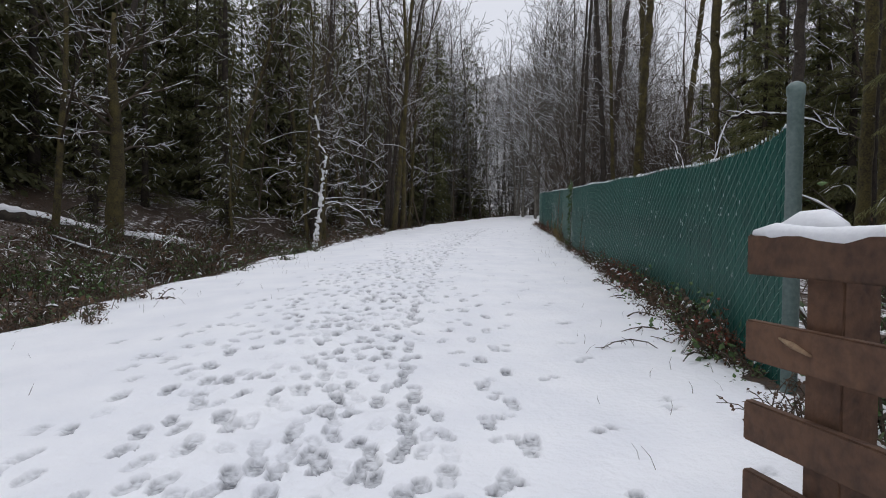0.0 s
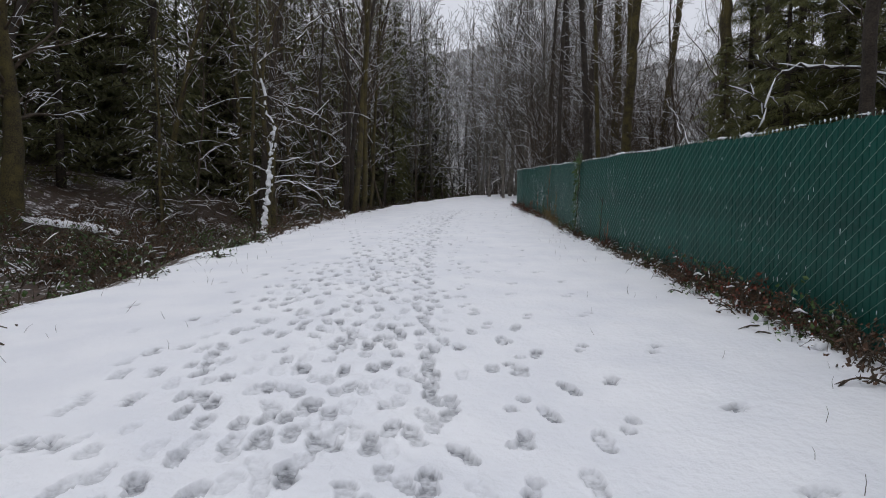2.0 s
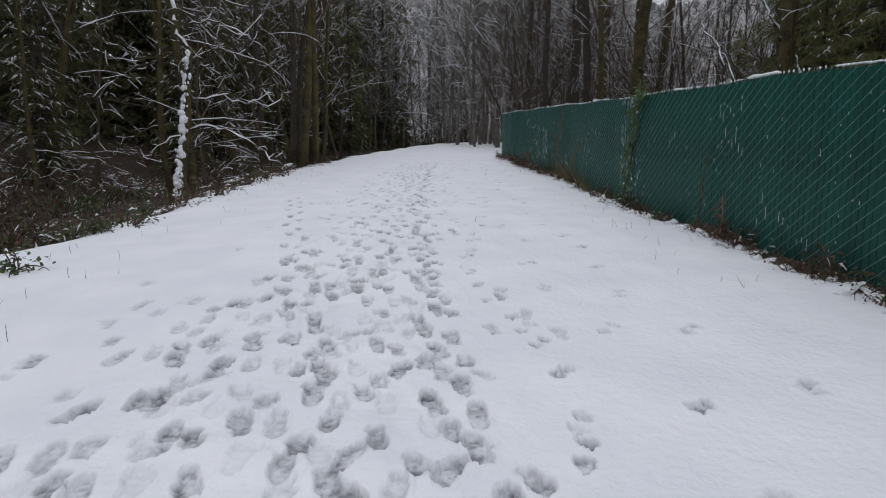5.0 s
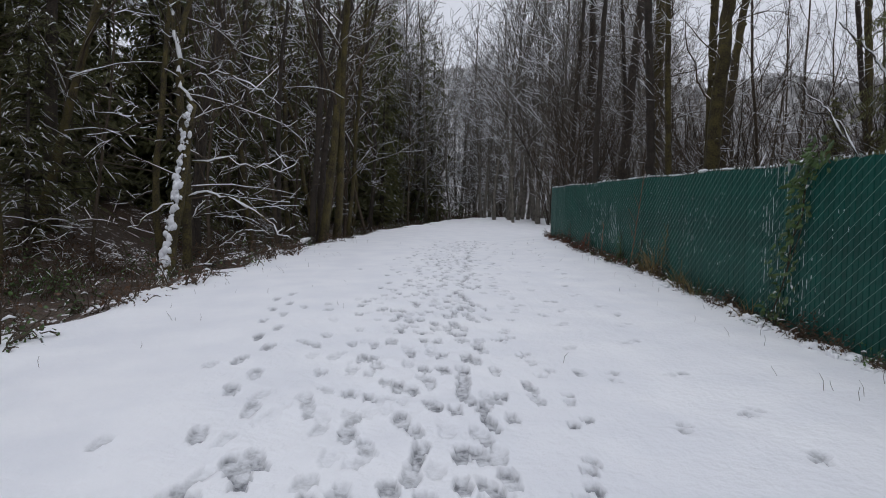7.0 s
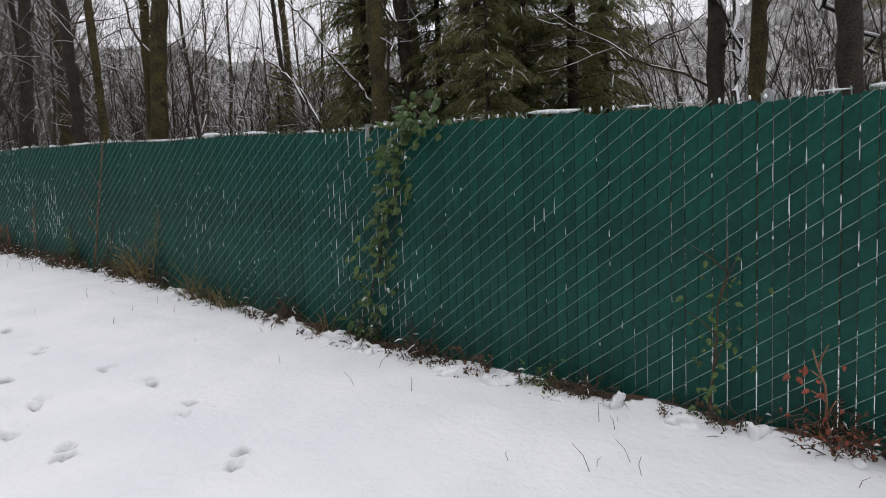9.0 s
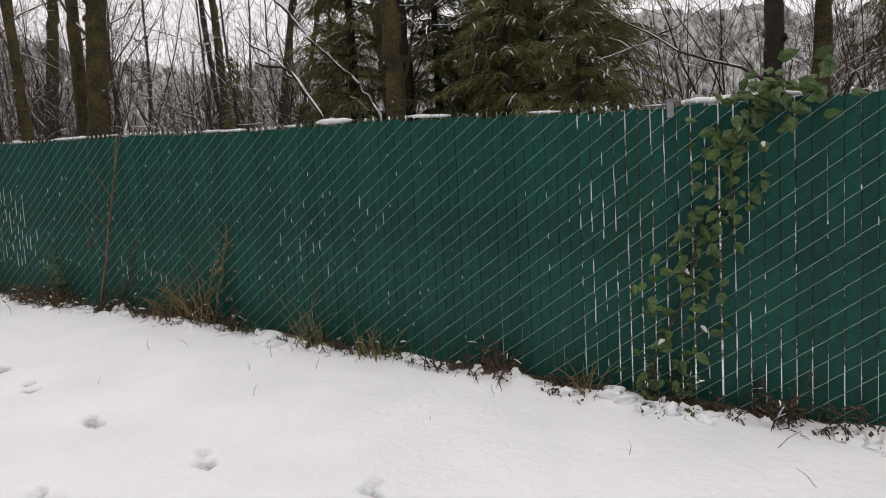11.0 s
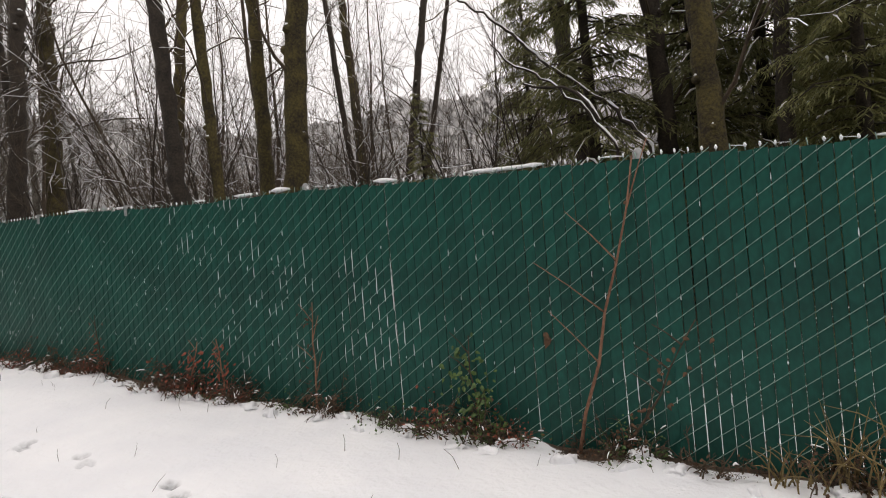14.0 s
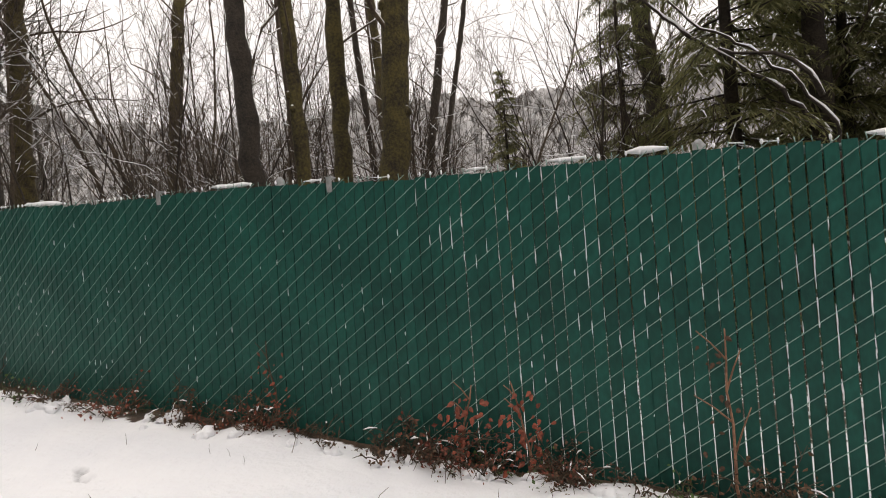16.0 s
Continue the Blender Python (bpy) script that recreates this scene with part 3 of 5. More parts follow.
def limb(r, out, p, d, length, rad, level, P):
    """One limb and its side limbs. out: lists for wood, twigs and snow."""
    n = max(2, P["seg"][level])
    pts, rr, q = [p.copy()], [rad], p.copy()
    for i in range(n):
        d = bent(r, d, P["wob"][level])
        d = (d + Vector((0, 0, P["lift"][level]))).normalized()
        q = q + d * (length / n)
        pts.append(q.copy())
        rr.append(max(rad * (1 - (i + 1) / n * P["taper"][level]), P["thin"]))
    V, F = out["wood"] if level < 1 else out["limbs"]
    if level == 0:
        rr[0] = rad * 1.35
        if P.get("knobs"):
            fine, fr = [], []
            for a in range(n):
                for b in range(4):
                    fine.append(pts[a].lerp(pts[a + 1], b / 4) + Vector((r.gauss(0, 1), r.gauss(0, 1), 0)) * rad * 0.09)
                    fr.append((rr[a] + (rr[a + 1] - rr[a]) * b / 4) * (1 + r.gauss(0, P["knobs"] * 0.6)))
            tube(V, F, fine + [pts[-1]], fr + [rr[-1]], P["sides"][0], True)
            for _ in range(int(9 * length / 20)):
                a = r.randint(1, max(1, int(n * 0.5)))
                az = r.uniform(0, 6.28)
                c = pts[a].lerp(pts[a + 1], r.random()) + Vector((math.cos(az), math.sin(az), 0)) * rr[a] * 0.85
                kr = rad * r.uniform(0.25, 0.5)
                tube(V, F, [c - Vector((0, 0, kr)), c - Vector((0, 0, kr * 0.3)), c + Vector((0, 0, kr * 0.4)), c + Vector((0, 0, kr))], [kr * 0.3, kr, kr * 0.9, kr * 0.35], 7)
                sp = c + Vector((0, 0, kr * 0.95))
                tube(out["snow"][0], out["snow"][1], [sp - Vector((kr * 0.5, 0, 0)), sp, sp + Vector((kr * 0.5, 0, 0))], [kr * 0.25, kr * 0.42, kr * 0.2], 6)
    if level > 0 or not P.get("knobs"):
        tube(V, F, pts, rr, P["sides"][level], level == 0)
    if level >= 1 and r.random() < P["snow"] and rad > P["snowmin"]:
        flat = [i for i in range(n) if (pts[i + 1] - pts[i]).normalized().z < 0.8]
        a = 0
        while a < n:
            if a in flat and r.random() < 0.8:
                b = a + 1
                while b < n and b in flat and r.random() < 0.75:
                    b += 1
                seg = list(range(a, b + 1))
                sp = [pts[i] + Vector((0, 0, rr[i] * 0.75)) for i in seg]
                sr = [max(rr[i] * 0.8, P["dust"]) * r.uniform(0.6, 1.25) for i in seg]
                tube(out["snow"][0], out["snow"][1], sp, sr, P.get("snowsides", 4), P.get("snowsides", 4) > 3)
                a = b
            a += 1
    if level < P["levels"]:
        kids = P["kids"][level]
        kids = max(1, int(kids * r.uniform(0.75, 1.25)))
        for c in range(kids):
            t = P["from"][level] + (0.98 - P["from"][level]) * (c + r.random()) / kids
            i = min(int(t * n), n - 1)
            f = t * n - i
            base = pts[i].lerp(pts[i + 1], f)
            along = (pts[i + 1] - pts[i]).normalized()
            side = bent(r, Vector((0, 0, 0.0001)), 1.0)
            side = (side - along * side.dot(along)).normalized()
            if P.get("lean") and level == 0:
                side = (side + Vector(P["lean"])).normalized()
            ang = radians(r.uniform(*P["angle"][level]))
            nd = along * math.cos(ang) + side * math.sin(ang)
            br = min(rr[i] * P["ratio"][level] * r.uniform(0.7, 1.15), rr[i] * 0.9)
            bl = length * P["len"][level] * r.uniform(0.55, 1.2) * (1.15 - 0.55 * t)
            limb(r, out, base, nd, bl, br, level + 1, P)


BASE = dict(levels=3, seg=(12, 6, 4, 3), wob=(0.075, 0.13, 0.17, 0.2), lift=(0.03, 0.05, 0.02, 0.0), taper=(0.8, 0.85, 0.85, 0.8), thin=0.0035,
            sides=(10, 5, 4, 3), kids=(16, 6, 5), len=(0.30, 0.42, 0.45), ratio=(0.42, 0.5, 0.5), angle=((35, 65), (30, 60), (30, 65)),
            snow=0.8, snowmin=0.003, dust=0.011)
BASE["from"] = (0.22, 0.15, 0.1)


def tree_meshes(seed, height, rad, lean=(0, 0), bark=BARK, name="tree", **changes):
    P = dict(BASE)
    P.update(changes)
    r = random.Random(seed)
    out = {"wood": ([], []), "limbs": ([], []), "snow": ([], [])}
    limb(r, out, Vector((0, 0, -0.5)), Vector((lean[0], lean[1], 1)).normalized(), height, rad, 0, P)
    return (mesh_of("trunk", *out["wood"], bark), mesh_of("crown", *out["limbs"], changes.get("twig", TWIG)), mesh_of("branch_snow", *out["snow"], SNOW))


def tree(meshes, name, label, category="tree", group=""):
    root = new(name)
    tagged(root, label, category, group)
    for nm, me in zip(("trunk", "crown", "branch_snow"), meshes):
        if len(me.polygons):
            c = child(nm, me, root, "white snow lying on the branches" if nm == "branch_snow" else "")
            if nm != "trunk":
                c["kind"] = "stuff"
    return root


def stand(x, y, turn=0.0, size=1.0, sink=0.0, width=1.0):
    return Matrix.Translation((x, y, gz(x, y) - sink)) @ Matrix.Rotation(turn, 4, "Z") @ Matrix.Diagonal((size * width, size * width, size, 1))


def place(ob, m):
    ob.matrix_basis = m
    return ob


def put_copy(ob, m):
    c = copy_thing(ob, m)
    c.matrix_basis = m
    return c


# upright bare trees: tall ones with steep limbs, thinner understory ones
TALL = [tree_meshes(20 + i, 21, 0.17, (0.025 * (i - 1), 0.02), MOSSBARK if i in (1, 3) else BARK, seg=(12, 5, 3, 2), snowsides=3, kids=(17, 6, 4), angle=((22, 50), (25, 55), (30, 65)), lift=(0.03, 0.09, 0.05, 0.02)) for i in range(4)]
THIN = [tree_meshes(40 + i, 14, 0.085, (0.06 * (i - 1.5), 0.05), TWIG, kids=(15, 6, 4), angle=((20, 50), (25, 55), (25, 60)), lift=(0.03, 0.10, 0.05, 0.02), seg=(10, 4, 3, 2), sides=(7, 4, 3, 3), snowsides=3) for i in range(4)]
FAR = [tree_meshes(60 + i, 15, 0.11, (0.04 * i, 0), HAZEBARK, twig=HAZEBARK, levels=2, kids=(26, 7), angle=((20, 50), (25, 60), (25, 60)), lift=(0.03, 0.10, 0.05, 0.02), seg=(7, 3, 2), sides=(5, 3, 3), thin=0.012, dust=0.02, snow=0.6, snowsides=3) for i in range(3)]
for seta, nm, lab in ((TALL, "bare_tree", "tall bare dark-barked tree with snow-dusted limbs"), (THIN, "young_tree", "slender bare young tree with snow-dusted twigs"), (FAR, "distant_tree", "distant bare tree dusted with snow")):
    for i, ms in enumerate(seta):
        seta[i] = (tree(ms, nm, lab, "tree", "bare trees of the wood"))


def spread_copies(store, spots):
    """Sets the first of each kind at the first spots, copies at the rest."""
    used = set()
    for k, m in spots:
        k = k % len(store)
        if k not in used:
            store[k].matrix_basis = m
            used.add(k)
        else:
            put_copy(store[k], m)


tr = random.Random(31)
tall_spots = []
for i, (x, y, lx, ly, w, moss) in enumerate(RIGHT_TRUNKS):
    ms = tree_meshes(700 + i, 19 + i % 4, w, (lx, ly), MOSSBARK if moss else BARK, seg=(16, 7, 4, 2), wob=(0.009, 0.24, 0.26, 0.25), lift=(0.004, 0.07, 0.04, 0.02), sides=(12, 5, 4, 3), snowsides=3,
                     kids=(15, 6, 4), angle=((30, 70), (25, 55), (30, 65)), len=(0.2, 0.42, 0.45), ratio=(0.17, 0.55, 0.5), taper=(0.55, 0.85, 0.85, 0.8), knobs=0.10, thin=0.005, dust=0.009, **{"from": (0.2, 0.15, 0.1)})
    ob = tree(ms, "bare_tree", "tall moss-grown bare tree with knobbly bark and snow-dusted limbs" if moss else "tall bare dark-barked tree with snow-dusted limbs", "tree", "bare trees of the wood")
    place(ob, Matrix.Translation((x, y, gz(x, y) - 0.1)))
for i, (x, y, w) in enumerate(LEFT_TRUNKS):
    tall_spots.append((i + 1, stand(x, y, tr.uniform(0, 6.28), tr.uniform(0.85, 1.1), 0.1, w / 0.17)))
spread_copies(TALL, tall_spots)
thin_spots, far_spots = [], []
for i in range(40):
    a, b = tr.uniform(9, 30), tr.uniform(8, 62)
    if b > 36 and math.atan2(a + max(0, b - 34) * 0.45 - 1.2, b - 24) < 0.5:
        thin_spots.append((i, stand(a + max(0, b - 34) * 0.45, b, tr.uniform(0, 6.28), tr.uniform(0.7, 1.2))))
for i in range(16):
    b = tr.uniform(26, 60)
    thin_spots.append((i, stand(float(edge_x(b)) - tr.uniform(1.0, 9), b, tr.uniform(0, 6.28), tr.uniform(0.6, 1.0))))
for i in range(15):
    thin_spots.append((i, stand(tr.uniform(14, 27), tr.uniform(30, 48), tr.uniform(0, 6.28), tr.uniform(0.7, 1.1))))
spread_copies(THIN, thin_spots)
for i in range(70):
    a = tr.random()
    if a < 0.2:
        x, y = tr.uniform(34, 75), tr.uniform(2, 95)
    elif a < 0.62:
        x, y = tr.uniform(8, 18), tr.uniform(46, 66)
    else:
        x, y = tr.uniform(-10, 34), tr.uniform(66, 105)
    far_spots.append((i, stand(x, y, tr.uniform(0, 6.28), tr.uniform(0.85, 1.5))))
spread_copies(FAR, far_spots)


def arching_meshes(seed, stems, height):
    """Many slim stems that rise from one foot and arch outwards."""
    r = random.Random(seed)
    P = dict(BASE)
    P.update(levels=2, seg=(10, 6, 3), wob=(0.09, 0.17, 0.2), lift=(0.0, 0.03, 0.01), taper=(0.88, 0.8, 0.8), thin=0.004, sides=(6, 4, 3), kids=(11, 7), len=(0.32, 0.4), ratio=(0.45, 0.55), angle=((15, 42), (18, 45)), snow=0.4, dust=0.007, snowsides=3)
    P["from"] = (0.2, 0.12)
    out = {"wood": ([], []), "limbs": ([], []), "snow": ([], [])}
    for k in range(stems):
        az = k * 2.4 + r.uniform(-0.5, 0.5)
        lean = r.uniform(0.08, 0.42)
        limb(r, out, Vector((math.cos(az) * 0.2, math.sin(az) * 0.2, -0.3)), Vector((math.cos(az) * lean, math.sin(az) * lean, 1)).normalized(), height * r.uniform(0.6, 1.1), r.uniform(0.02, 0.04), 0, P)
    return (mesh_of("trunk", *out["wood"], BARK), mesh_of("crown", *out["limbs"], TWIG), mesh_of("branch_snow", *out["snow"], SNOW))


ARCHING = [tree(arching_meshes(640 + i, 7 + i, 8.5), "vine_maple", "many-stemmed bare vine maple with arching snow-lined twigs", "tree", "vine maples behind the fence") for i in range(3)]
arch_spots = []
for i in range(46):
    b = tr.uniform(25, 58)
    a = fence_x(min(b, 32)) + max(0, b - 34) * 0.45 + tr.uniform(5.0, 22)
    arch_spots.append((i, stand(float(a), b, tr.uniform(0, 6.28), tr.uniform(0.7, 1.15))))
for i, (x, y, sz) in enumerate(((12.2, 14.2, 0.8), (14.6, 15.6, 0.9), (16.4, 13.6, 1.0), (13.6, 12.2, 0.9), (15.8, 17.2, 1.0), (18.0, 16.0, 1.1), (13.4, 14.0, 0.9), (19.5, 14.2, 1.1), (20.0, 18.0, 1.1), (12.0, 33.0, 0.8), (13.4, 35.0, 0.9), (11.5, 34.5, 0.8), (13.2, 30.2, 0.7), (17.4, 29.6, 0.8))):
    arch_spots.append((i, stand(x, y, i * 1.1, sz)))
for i in range(12):
    arch_spots.append((i, stand(tr.uniform(8.5, 15), tr.uniform(37, 52), tr.uniform(0, 6.28), tr.uniform(0.9, 1.3))))
spread_copies(ARCHING, arch_spots)
# the twig wood where the path goes over the crest, its haze painted into the bark
HAZE = [tree(tree_meshes(66 + i, 17, 0.12, (0.05 - 0.06 * i, 0), HAZEBARK, twig=HAZEBARK, levels=2, kids=(31, 9), angle=((25, 60), (25, 65), (25, 60)), lift=(0.03, 0.07, 0.03, 0.02), seg=(7, 3, 2), sides=(5, 3, 3), thin=0.016, dust=0.026, snow=0.75, snowsides=3, **{"from": (0.08, 0.1, 0.1)}), "distant_tree", "distant finely branched tree dusted with snow", "tree", "bare trees of the wood") for i in range(2)]
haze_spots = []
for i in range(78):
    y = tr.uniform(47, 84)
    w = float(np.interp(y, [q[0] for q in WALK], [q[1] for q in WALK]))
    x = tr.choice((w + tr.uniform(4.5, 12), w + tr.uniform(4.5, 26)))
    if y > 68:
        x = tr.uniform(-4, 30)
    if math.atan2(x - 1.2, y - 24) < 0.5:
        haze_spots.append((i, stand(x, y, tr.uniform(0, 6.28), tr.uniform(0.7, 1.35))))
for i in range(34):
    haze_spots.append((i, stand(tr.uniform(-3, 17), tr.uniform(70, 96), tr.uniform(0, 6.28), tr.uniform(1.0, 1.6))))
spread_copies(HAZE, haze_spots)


# ---- conifers ----
def conifer_meshes(seed, height, rad, reach, low=0.06, rows=60, droop=0.35, snow=0.07, sprays=28, big=1.18, comb=4, thick=0.10, needle=NEEDLE):
    r = random.Random(seed)
    tv, tf, nv, nf, sv, sf = [], [], [], [], [], []
    pts = [Vector((0, 0, -0.4 + (height + 0.4) * i / 10)) for i in range(11)]
    tube(tv, tf, pts, [rad * (1.25 if i == 0 else 1 - i / 10.5) for i in range(11)], 9)
    bv, bf = [], []
    for i in range(rows):
        t = low + (0.98 - low) * (i + r.random()) / rows
        z = height * t
        ln = reach * (1.05 - t) ** 0.7 * r.uniform(0.5, 1.2)
        az = r.uniform(0, 6.28)
        d = Vector((math.cos(az), math.sin(az), 0.3))
        spine, q = [Vector((0, 0, z))], Vector((0, 0, z))
        for k in range(6):
            az += r.gauss(0, 0.14)
            d = Vector((math.cos(az), math.sin(az), d.z - droop * r.uniform(0.25, 0.6)))
            q = q + d.normalized() * ln / 6
            spine.append(q.copy())
        side = Vector((-math.sin(az), math.cos(az), 0))
        tube(bv, bf, spine[::3], [0.026, 0.016, 0.005], 3, False)
        for k in range(sprays):
            u = 0.08 + 0.92 * (k + r.random()) / sprays
            j = min(int(u * 6), 5)
            c = spine[j].lerp(spine[j + 1], u * 6 - j)
            fwd = (spine[j + 1] - spine[j]).normalized()
            for sgn in (-1, 1):
                # a flat side spray: a drooping midrib with narrow leaflets combed along it
                l = ln * 0.30 * (1.12 - u) * r.uniform(0.6, 1.15) * big + 0.08
                w = (side * sgn * r.uniform(0.55, 1.0) + fwd * r.uniform(0.35, 0.9) + Vector((0, 0, r.uniform(-0.55, 0.05)))).normalized()
                flat = w.cross(Vector((r.gauss(0, 0.25), r.gauss(0, 0.25), 1))).normalized()
                for q in range(comb):
                    f = (q + 0.4) / comb
                    b0 = c + w * l * f + Vector((0, 0, -0.30 * l * f * f + r.gauss(0, 0.012)))
                    s1 = 1 if q % 2 else -1
                    dirn = (w * r.uniform(0.6, 1.0) + flat * s1 * r.uniform(0.35, 0.9) + Vector((0, 0, r.uniform(-0.55, -0.1)))).normalized()
                    ll = l * (0.62 - 0.25 * f) * r.uniform(0.7, 1.2)
                    wd = dirn.cross(Vector((r.gauss(0, 0.4), r.gauss(0, 0.4), 1))).normalized() * max(0.012, ll * thick)
                    k0 = len(nv)
                    mid = b0 + dirn * ll * 0.4
                    nv += [tuple(b0), tuple(mid + wd), tuple(b0 + dirn * ll - Vector((0, 0, ll * 0.12))), tuple(mid - wd)]
                    nf.append((k0, k0 + 1, k0 + 2, k0 + 3))
                if r.random() < snow:
                    mid, tip = c + w * l * 0.4, c + w * l * 0.85 - Vector((0, 0, 0.22 * l))
                    tube(sv, sf, [c + Vector((0, 0, 0.01)), mid + Vector((0, 0, 0.015)), tip], [0.006, r.uniform(0.012, 0.03), 0.006], 4, False)
    return (mesh_of("trunk", tv, tf, BARK), mesh_of("boughs", bv, bf, BARK), mesh_of("foliage", nv, nf, needle, False), mesh_of("foliage_snow", sv, sf, SNOW))


def conifer(ms, label):
    root = new("conifer")
    tagged(root, label, "conifer", "conifers of the wood")
    for nm, me in zip(("trunk", "bough_tangle", "foliage", "foliage_snow"), ms):
        if len(me.polygons):
            c = child(nm, me, root)
            if nm != "trunk":
                c["kind"] = "stuff"
    return root


CON = [conifer(conifer_meshes(80, 22, 0.26, 3.6, 0.03, 165, 0.34, 0.05, 12, 1.0, 3, 0.085), "dark green conifer with drooping lightly snowed boughs"),
       conifer(conifer_meshes(81, 16, 0.20, 2.9, 0.02, 180, 0.38, 0.05, 12, 1.0, 3, 0.085), "dark green conifer with drooping lightly snowed boughs"),
       conifer(conifer_meshes(82, 9, 0.10, 2.0, 0.03, 120, 0.34, 0.09, 12, 1.0, 3, 0.085), "small dark green conifer with snow-flecked boughs")]
con_spots = []
for k, x, y, s in CONIFERS:
    con_spots.append((k, stand(x, y, tr.uniform(0, 6.28), s)))
spread_copies(CON, con_spots)
# feathery hemlocks behind the fence
HEMLOCK = [conifer(conifer_meshes(180 + i, 13, 0.17, 2.7 - 0.3 * i, 0.03, 165, 0.40, 0.035, 15, 1.2, 6, 0.055, HEMLOCKNEEDLE), "olive green hemlock with soft drooping feathery boughs") for i in range(2)]
hem_spots = []
for i, (x, y, sz) in enumerate(((12.5, 24.6, 0.95), (14.0, 21.6, 1.05), (16.5, 19.6, 1.0), (11.2, 20.6, 0.8), (14.6, 26.4, 0.7), (12.8, 20.3, 0.75), (13.2, 22.8, 0.85), (13.4, 19.4, 1.0), (16.8, 22.6, 1.1),
                                (8.3, 18.9, 0.42), (17.5, 12.5, 0.9), (9.6, 10.8, 0.9), (15.0, 8.0, 0.8), (8.0, 8.4, 0.75), (11.0, 6.0, 0.8), (13.2, 28.6, 0.40))):
    hem_spots.append((i, stand(x, y, tr.uniform(0, 6.28), sz)))
spread_copies(HEMLOCK, hem_spots)
# the dark wood that closes the hillside
DEEP = [conifer(conifer_meshes(85 + i, 24, 0.25, 4.6, 0.0, 105, 0.3, 0.02, 9, 1.6, 2, 0.22), "tall dark conifer deep in the hillside wood") for i in range(2)]
deep_spots = []
for i in range(64 + 46):
    y = tr.uniform(-12, 95) if i < 64 else tr.uniform(14, 48)
    x = float(edge_x(y)) - (tr.uniform(19, 44) if y < 34 else tr.uniform(13, 42) * (1.0 if y < 45 else 0.8))
    deep_spots.append((i, stand(x, y, tr.uniform(0, 6.28), tr.uniform(0.8, 1.15))))
for i in range(26):
    y = tr.uniform(40, 80)
    deep_spots.append((i, stand(float(edge_x(y)) - tr.uniform(6.5, 15), y, tr.uniform(0, 6.28), tr.uniform(0.6, 1.0))))
for i in range(14):
    deep_spots.append((i, stand(tr.uniform(-30, 40), tr.uniform(-40, -14), tr.uniform(0, 6.28), tr.uniform(0.8, 1.1))))
spread_copies(DEEP, deep_spots)

# ---- single trees ----
MAPLE = tree_meshes(7, 9.5, 0.40, (0.03, 0.0), MOSSBARK, levels=3, kids=(22, 7, 5), angle=((50, 100), (25, 60), (30, 65)), len=(0.36, 0.45, 0.42), lift=(0.0, 0.03, 0.03, 0.0), ratio=(0.36, 0.52, 0.5), snow=0.6, dust=0.013, thin=0.006, **{"from": (0.40, 0.15, 0.1)})
place(tree(MAPLE, "maple_tree", "mossy bare maple with a low spreading snow-lined crown"), stand(-12.8, 24.0, 0.4))
TWIN = tree_meshes(12, 15, 0.12, (0.07, 0.04), MOSSBARK, levels=3, kids=(30, 7, 4), angle=((55, 100), (25, 55), (30, 60)), len=(0.24, 0.42, 0.4), lift=(0.01, -0.05, -0.02, 0.0), ratio=(0.28, 0.5, 0.5), snow=0.6, dust=0.010, thin=0.005, **{"from": (0.06, 0.15, 0.1)})
place(tree(TWIN, "alder_tree", "mossy alder with arching snow-lined branches"), stand(-4.95, 26.6, 0.0))
TWIN2 = tree_meshes(14, 14, 0.10, (-0.02, 0.05), MOSSBARK, levels=3, kids=(24, 7, 4), angle=((55, 95), (25, 55), (30, 60)), len=(0.2, 0.42, 0.4), lift=(0.01, -0.03, -0.02, 0.0), ratio=(0.28, 0.5, 0.5), snow=0.6, dust=0.010, thin=0.005, **{"from": (0.1, 0.15, 0.1)})
place(tree(TWIN2, "alder_tree", "slim mossy alder with arching snow-lined branches"), stand(-5.7, 27.4, 2.0))
for i, (x, y, s) in enumerate(((-8.9, 25.9, 0.7), (-3.4, 38.5, 0.9), (-2.0, 44.0, 0.9))):
    put_copy(bpy.data.objects["alder_tree"] if i % 2 else bpy.data.objects["alder_tree.001"], stand(x, y, i * 1.9, s))

def crooked(pts, r0, seed, wild=0.05):
    """The points of a limb with small kinks, and radii that taper."""
    r = random.Random(seed)
    out = []
    for a, b in zip(pts, pts[1:]):
        a, b = Vector(a), Vector(b)
        n = max(2, int((b - a).length / 0.16))
        for i in range(n):
            out.append(a.lerp(b, i / n) + Vector((r.gauss(0, 1), r.gauss(0, 1), r.gauss(0, 1))) * (wild if i else wild * 0.4) * 0.5)
    out.append(Vector(pts[-1]))
    return out, [r0 * (1 - 0.65 * i / len(out)) for i in range(len(out))]


def lumpy_snow(V, F, pts, radii, seed, fat=1.0, keep=0.8):
    """Uneven broken snow along the upper side of a limb."""
    r = random.Random(seed)
    a = 0
    while a < len(pts) - 1:
        b = min(len(pts) - 1, a + r.randint(2, 6))
        if r.random() < keep:
            seg = range(a, b + 1)
            tube(V, F, [pts[i] + Vector((r.gauss(0, 0.006), r.gauss(-0.01, 0.006), radii[i] * 0.6)) for i in seg], [max(0.012, radii[i]) * fat * (r.uniform(0.7, 1.25) if a < i < b else 0.4) for i in seg], 6)
        a = b


